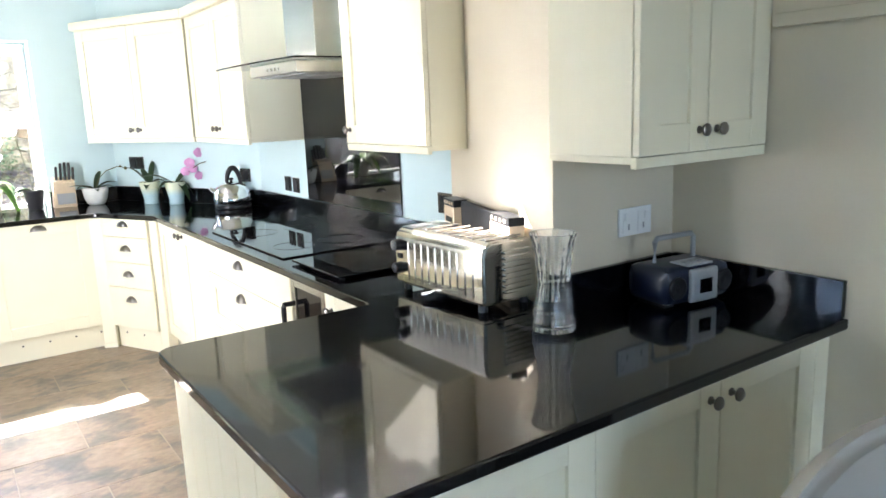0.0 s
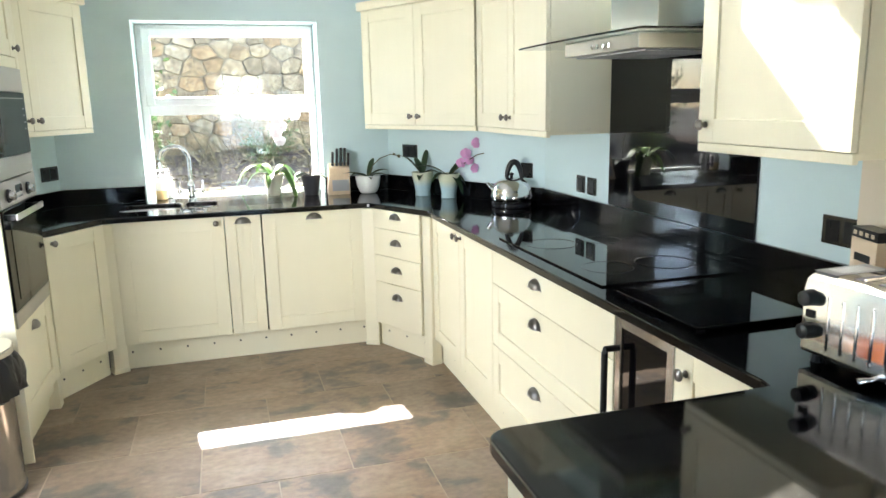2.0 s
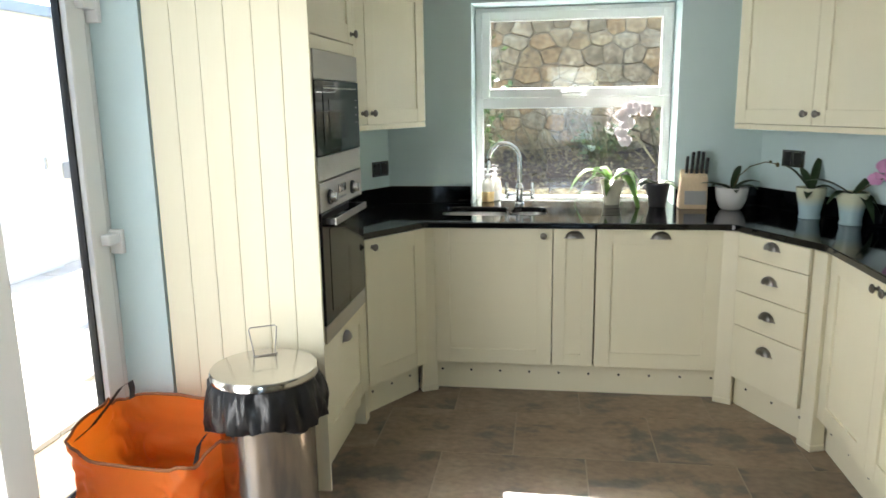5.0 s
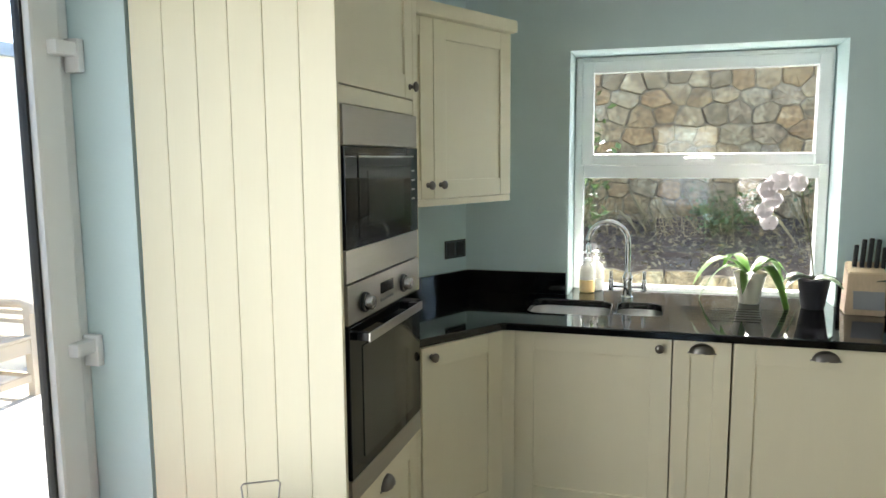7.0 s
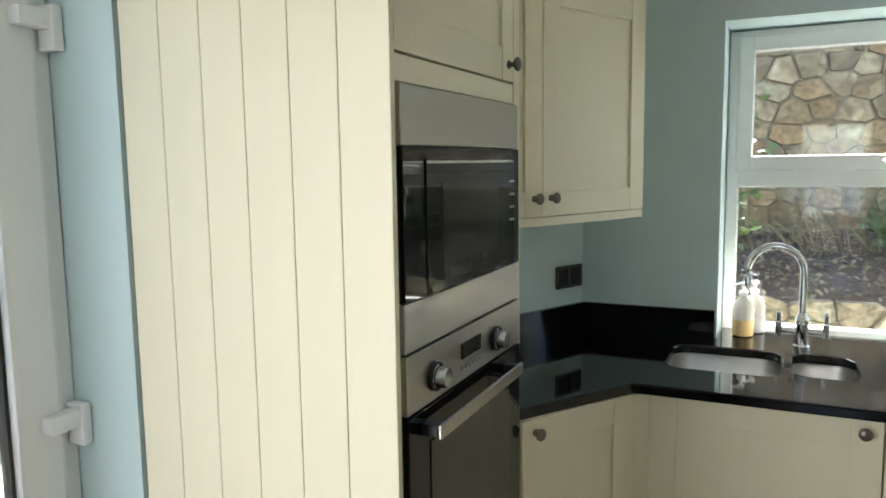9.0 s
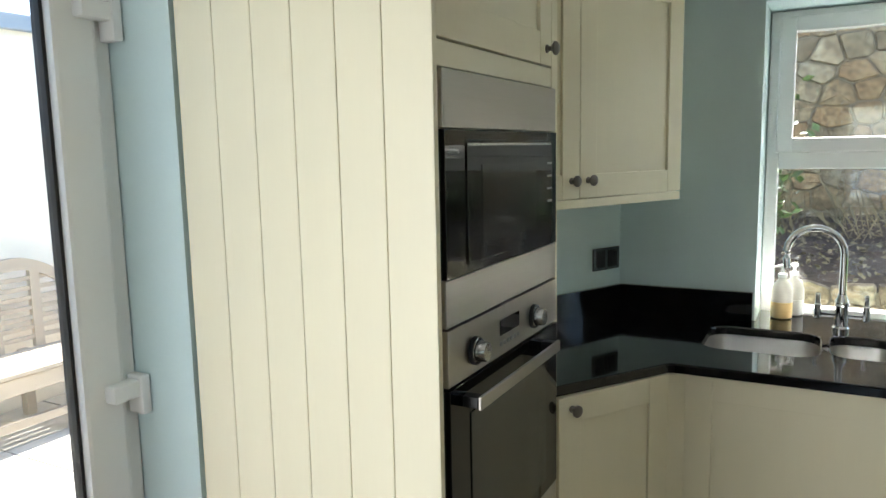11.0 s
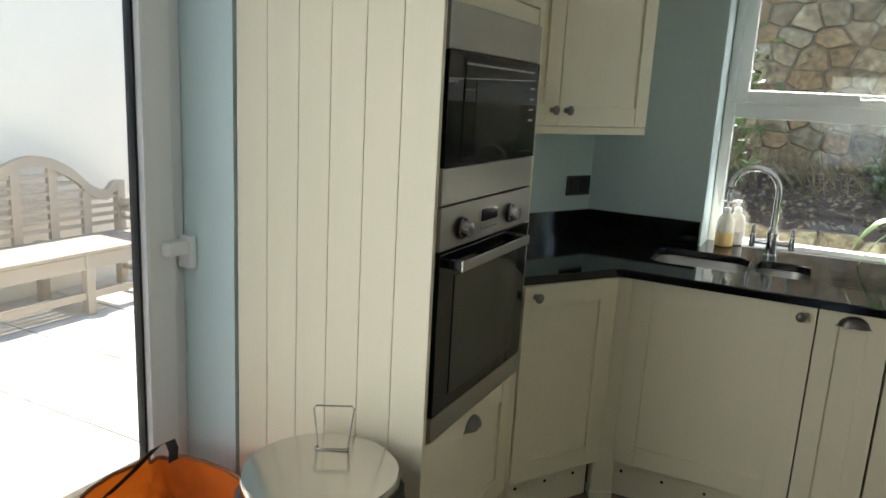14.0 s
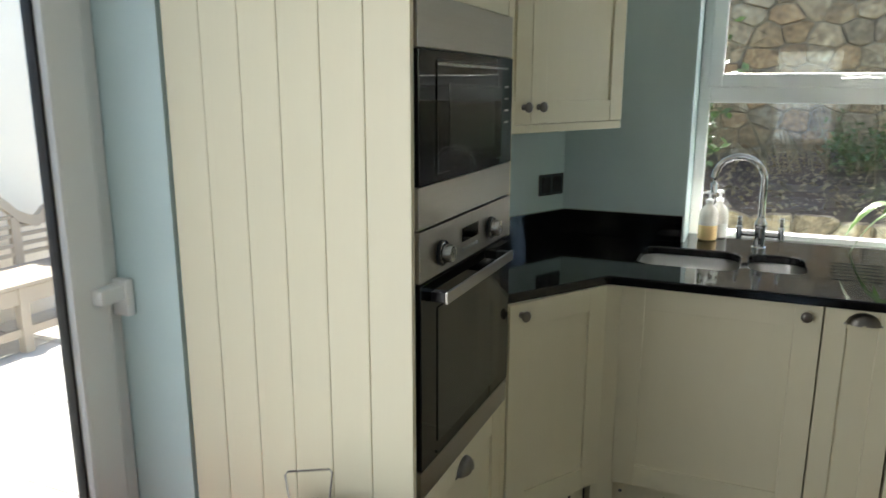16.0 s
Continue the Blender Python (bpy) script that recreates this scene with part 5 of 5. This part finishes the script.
part("face", box(-5.0, -2.0, GZ - 0.03, -4.76, 12.0, 2.32), RENDER_WHITE, gw)
part("coping", box(-5.05, -2.0, 2.32, -4.70, 12.0, 2.42, bevel=0.01), material("blue_grey_coping", (0.28, 0.33, 0.38), 0.7, vary=0.1, bump=0.2), gw, "blue grey painted coping")
od = thing("outbuilding_door", pose(-4.757, 7.35, GZ), "white boarded outbuilding door in the garden wall", "door")
part("door_frame", box(-0.01, -0.50, 0, 0.05, 0.50, 2.1, bevel=0.005), UPVC, od)
for i in range(8):
    part("board", box(0.05, -0.44 + i * 0.11, 0.06, 0.075, -0.335 + i * 0.11, 2.04, bevel=0.004), UPVC, od)
part("handle", box(0.075, 0.36, 0.98, 0.10, 0.39, 1.10, bevel=0.004), STEEL, od)
lb = thing("outdoor_box", pose(-4.757, 8.15, 0.86), "small grey weatherproof box on the white wall", "box")
part("case", box(0, -0.08, -0.08, 0.09, 0.08, 0.08, bevel=0.012), GREY_PLASTIC, lb)

# ---- garden bench ----
be = thing("garden_bench", pose(-4.58, 5.455, GZ + 0.018), "weathered wooden bench with a curved slatted back", "bench")
L = 0.69


def crest(y):
    """The height of the back's curved top."""
    a = abs(y) / L
    if a < 0.55:
        return 0.79 + 0.20 * math.cos(a / 0.55 * math.pi / 2) ** 0.8
    if a < 0.80:
        return 0.79 - 0.07 * math.sin((a - 0.55) / 0.25 * math.pi / 2)
    return 0.72 + 0.06 * math.sin((a - 0.80) / 0.20 * math.pi)


bm = bmesh.new()
n = 56
rows = []
for i in range(n + 1):
    y = -L + 2 * L * i / n
    z = crest(y)
    rows.append([bm.verts.new((x, y, zz)) for x, zz in ((-0.02, z - 0.075), (0.025, z - 0.075), (0.025, z), (-0.02, z))])
for a, c in zip(rows, rows[1:]):
    for k in range(4):
        bm.faces.new((a[k], a[(k + 1) % 4], c[(k + 1) % 4], c[k]))
bm.faces.new(rows[0])
bm.faces.new(rows[-1])
part("crest_rail", bm, TEAK, be)
for y in (-0.38, -0.13, 0.13, 0.38):
    part("back_post", box(-0.015, y - 0.03, 0.42, 0.02, y + 0.03, crest(y) - 0.06), TEAK, be)
for z in [0.47 + 0.062 * i for i in range(10)]:
    ext = max([yy for yy in [L * k / 40 for k in range(40)] if crest(yy) - 0.07 > z + 0.02] or [0])
    if ext > 0.1:
        part("back_slat", box(-0.008, -ext, z, 0.010, ext, z + 0.026, bevel=0.002), TEAK, be)
for i in range(7):
    part("seat_slat", box(0.03 + i * 0.068, -L, 0.400, 0.09 + i * 0.068, L, 0.424, bevel=0.004), TEAK, be)
part("apron", box(0.455, -L, 0.30, 0.485, L, 0.395, bevel=0.003), TEAK, be)
part("stretcher", box(0.44, -L, 0.10, 0.475, L, 0.15, bevel=0.003), TEAK, be)
for y in (-L, 0.0, L - 0.06):
    part("front_leg", box(0.435, y, 0, 0.495, y + 0.06, 0.62 if y else 0.40, bevel=0.004), TEAK, be)
    part("back_leg", box(-0.03, y, 0, 0.03, y + 0.06, 0.78 if y else 0.42, bevel=0.004), TEAK, be)
for y in (-L, L - 0.06):
    bm = bmesh.new()
    tube(bm, [(0.0, y + 0.03, 0.62), (0.2, y + 0.03, 0.635), (0.40, y + 0.03, 0.64), (0.49, y + 0.03, 0.615), (0.50, y + 0.03, 0.57)], 0.034, 10)
    part("arm", bm, TEAK, be, "rolled wooden arm", 60)
    for z in (0.12, 0.50, 0.56):
        part("side_rail", box(0.0, y + 0.015, z, 0.46, y + 0.045, z + 0.03), TEAK, be)

# ---- back garden: bed, stone wall, shrubs ----
bed = bmesh.new()
nx, ny = 40, 24
g = []
for j in range(ny + 1):
    row = []
    for i in range(nx + 1):
        x, y = -3.4 + 7.4 * i / nx, 6.95 + 2.15 * j / ny
        z = 0.80 + 0.20 * (j / ny) ** 0.9 + 0.05 * noise.noise((x * 2, y * 2, 0)) + 0.03 * noise.noise((x * 7, y * 7, 3))
        row.append(bed.verts.new((x, y, z)))
    g.append(row)
for a, c in zip(g, g[1:]):
    for i in range(nx):
        bed.faces.new((a[i], a[i + 1], c[i + 1], c[i]))
solid("soil_bed", bed, material("dark_bark_soil", (0.075, 0.05, 0.033), 0.95, vary=0.5, scale=14, grain=0.5, grain_scale=45, bump=1.0, bump_scale=50), "sloping bed of dark bark and soil", "flower bed", "structure", smooth=80)


def clipped(poly, a, c):
    """The part of a polygon that lies nearer to a than to c."""
    mid, d = (a + c) / 2, c - a
    out = []
    for i, p in enumerate(poly):
        q = poly[(i + 1) % len(poly)]
        u, v = (p - mid).dot(d), (q - mid).dot(d)
        if u <= 0:
            out.append(p)
        if u * v < 0:
            out.append(p + (q - p) * (u / (u - v)))
    return out


def rubble(parent, x0, x1, z0, z1, y, rng, size=0.25, stretch=1.3, joint=0.003):
    """Random rubble: irregular fitted stones, each with worn corners and a broken face, in a bed of mortar."""
    seeds, rows = [], max(1, round((z1 - z0) / size))
    for k in range(-1, rows + 1):
        u = x0 / stretch - size * rng.uniform(0.5, 1.0)
        while u < x1 / stretch + size:
            step = size * rng.choice((0.6, 0.8, 1.0, 1.4))
            seeds.append(Vector((u + step / 2 + rng.uniform(-0.15, 0.15) * size, z0 + (k + 0.5 + rng.uniform(-0.30, 0.30)) * (z1 - z0) / rows)))
            u += step
    outlines = []
    for a in seeds:
        if not (z0 < a.y < z1 and x0 < a.x * stretch < x1):
            continue
        poly = [a + Vector(p) * size * 1.6 for p in ((-1, -1), (1, -1), (1, 1), (-1, 1))]
        for c in seeds:
            if c is not a and (c - a).length < size * 3.2:
                poly = clipped(poly, a, c)
        poly = [Vector((p.x * stretch, min(max(p.y, z0), z1))) for p in poly]
        mid = sum(poly, Vector((0, 0))) / len(poly)
        poly = [p + (mid - p).normalized() * min(joint * rng.uniform(0.6, 1.8), (mid - p).length * 0.5) for p in poly]
        fine = []
        for i, p in enumerate(poly):
            q = poly[(i + 1) % len(poly)]
            if (q - p).length > 0.012:
                j = Vector((rng.uniform(-1, 1), rng.uniform(-1, 1))) * size * 0.03
                fine += [p + (q - p) * 0.09, p + (q - p) * 0.5 + j, p + (q - p) * 0.91]
        if len(fine) > 5:
            outlines.append(fine)
    for fine in outlines:
        c = sum(fine, Vector((0, 0))) / len(fine)
        reach = sum((p - c).length for p in fine) / len(fine)
        bm = bmesh.new()
        rings = []
        proud = rng.uniform(0.006, 0.028)
        tx, tz = rng.uniform(-0.1, 0.1), rng.uniform(-0.12, 0.12)
        for inset, d in ((0.002, 0.05), (0.003, -proud * 0.5), (0.011, -proud)):
            f = max(0.6, 1 - inset / reach)
            rings.append([bm.verts.new(((p.x - c.x) * f, d + rng.uniform(-0.006, 0.006) + (tx * (p.x - c.x) + tz * (p.y - c.y) if d < 0 else 0), (p.y - c.y) * f)) for p in fine])
        for a_, c_ in zip(rings, rings[1:]):
            for i in range(len(fine)):
                bm.faces.new((a_[i], a_[(i + 1) % len(fine)], c_[(i + 1) % len(fine)], c_[i]))
        top_v = bm.verts.new((rng.uniform(-0.02, 0.02), -proud - rng.uniform(0, 0.012), rng.uniform(-0.02, 0.02)))
        for i in range(len(fine)):
            bm.faces.new((rings[2][i], rings[2][(i + 1) % len(fine)], top_v))
        ob = new("stone", mesh_of("stone", bm, STONE, 25))
        ob.parent = parent
        ob.matrix_basis = pose(c.x, y, c.y)


rng = random.Random(5)
sw = thing("stone_wall", pose(0, 0, 0), "tall rubble stone retaining wall in warm browns", "stone wall", kind="structure")
part("core", box(-2.0, 9.002, 0.3, 5.2, 9.4, 2.98), MORTAR, sw)
rubble(sw, -1.6, 2.3, 0.85, 2.95, 9.0, rng, 0.165, 1.3)
ew = thing("edging_wall", pose(0, 0, 0), "low stone edging in front of the flower bed", "stone wall", kind="structure")
part("core", box(-3.4, 6.882, -0.1, 4.0, 7.05, 0.80), MORTAR, ew)
rubble(ew, -1.4, 1.9, 0.44, 0.84, 6.88, rng, 0.14, 1.4)

GREEN = material("shrub_leaf", (0.09, 0.13, 0.04), 0.4, vary=0.4, scale=6)
STRAW = material("dry_stalk", (0.20, 0.155, 0.085), 0.8, vary=0.2, scale=8)


def shrub(x, y, z, r, h, count, mat, label, size=0.035, seed=1):
    q = random.Random(seed)
    s = thing("shrub", pose(x, y, z), label, "shrub", "garden shrubs")
    bm = bmesh.new()
    tips = []
    for i in range(14):
        a, l = q.uniform(0, 6.28), q.uniform(0.5, 1.0)
        tip = Vector((r * l * math.cos(a), r * l * math.sin(a), h * q.uniform(0.5, 1.0)))
        tube(bm, [(0, 0, -0.06), tip * 0.5 + Vector((0, 0, 0.03)), tip], [0.008, 0.005, 0.002], 5)
        tips.append(tip)
    part("branches", bm, STEM, s)
    bm = bmesh.new()
    for i in range(count):
        t = q.choice(tips) * q.uniform(0.35, 1.05) + Vector((q.gauss(0, 0.05), q.gauss(0, 0.05), q.gauss(0, 0.05)))
        m = Matrix.Translation(t) @ Euler((q.uniform(-1, 1), q.uniform(-1, 1), q.uniform(0, 6.28))).to_matrix().to_4x4()
        l = size * q.uniform(0.6, 1.3)
        vs = [bm.verts.new(m @ Vector(p)) for p in ((0, 0, 0), (l * 0.5, l * 0.28, 0.004), (l, 0, 0), (l * 0.5, -l * 0.28, 0.004))]
        bm.faces.new(vs)
    part("leaves", bm, mat, s, smooth=None)["kind"] = "stuff"


shrub(-0.60, 7.05, 0.80, 0.30, 1.15, 520, GREEN, "leafy glossy shrub beside the window", 0.06, 3)
shrub(0.45, 8.2, 0.90, 0.30, 0.40, 520, GREEN, "low green shrub in the flower bed", 0.04, 5)
shrub(1.35, 8.3, 0.91, 0.35, 0.5, 380, GREEN, "low green shrub in the flower bed", 0.045, 6)
q = random.Random(8)
bm = bmesh.new()
for i in range(170):
    cx = q.choice((-0.5, -0.1, 0.15, 0.55, 1.1, -1.0)) + q.gauss(0, 0.10)
    cy = 8.45 + q.gauss(0, 0.25)
    z = 0.80 + 0.20 * max(0, (cy - 6.95) / 2.15) ** 0.9 - 0.03
    dx, dy, l = q.gauss(0, 0.12), q.gauss(0, 0.06), q.uniform(0.12, 0.42)
    a = [bm.verts.new((cx, cy, z)), bm.verts.new((cx + 0.006, cy, z)), bm.verts.new((cx + dx * 0.6 + 0.004, cy + dy, z + l * 0.7)), bm.verts.new((cx + dx, cy + dy * 2, z + l))]
    bm.faces.new(a)
solid("dry_grass", bm, STRAW, "tufts of dry straw grass by the stone wall", "grass", "stuff", smooth=None)
q = random.Random(9)
bm = bmesh.new()
for i in range(3200):
    x, y = q.uniform(-2.0, 2.6), q.uniform(7.0, 8.9)
    z = 0.80 + 0.20 * max(0, (y - 6.95) / 2.15) ** 0.9 + 0.035
    m = Matrix.Translation((x, y, z)) @ Euler((q.uniform(-0.7, 0.7), q.uniform(-0.7, 0.7), q.uniform(0, 6.28))).to_matrix().to_4x4()
    l = q.uniform(0.02, 0.05)
    bm.faces.new([bm.verts.new(m @ Vector(p)) for p in ((0, 0, 0), (l * 0.6, l * 0.35, 0.006), (l, 0, 0), (l * 0.5, -l * 0.3, 0.004))])
solid("leaf_litter", bm, STRAW, "scattered dry leaves on the soil bed", "leaves", "stuff", smooth=None)

# ---- floor tiles ----
TW, TD, JY = 0.608, 0.434, 4.771
tile_mesh = mesh_of("tile", box(-TW / 2 + 0.0025, -TD / 2 + 0.0025, -0.0115, TW / 2 - 0.0025, TD / 2 - 0.0025, 0.0, bevel=0.0018), SLATE)
rng = random.Random(21)
for r in range(-17, 2):
    yc = JY - TD / 2 + r * TD
    off = -0.134 + (TW / 2 if r % 2 else 0.0)
    for c in range(-4, 5):
        xc = off + TW / 2 + c * TW
        x0, x1, y0, y1 = xc - TW / 2, xc + TW / 2, yc - TD / 2, yc + TD / 2
        if x1 < -1.74 or x0 > 1.97 or y0 < -2.58 or (y1 > 5.3) or (x0 < -1.42 and not (DY0 - 0.3 < yc < DY1)) and x1 < -1.40:
            continue
        if x0 < -1.74 or x1 > 1.97 or y0 < -2.58:
            continue
        ob = new("tile", tile_mesh)
        ob.parent = floor
        ob.matrix_basis = pose(xc, yc, rng.uniform(-0.0006, 0.0006), 0, 0, 180 * rng.randint(0, 1))
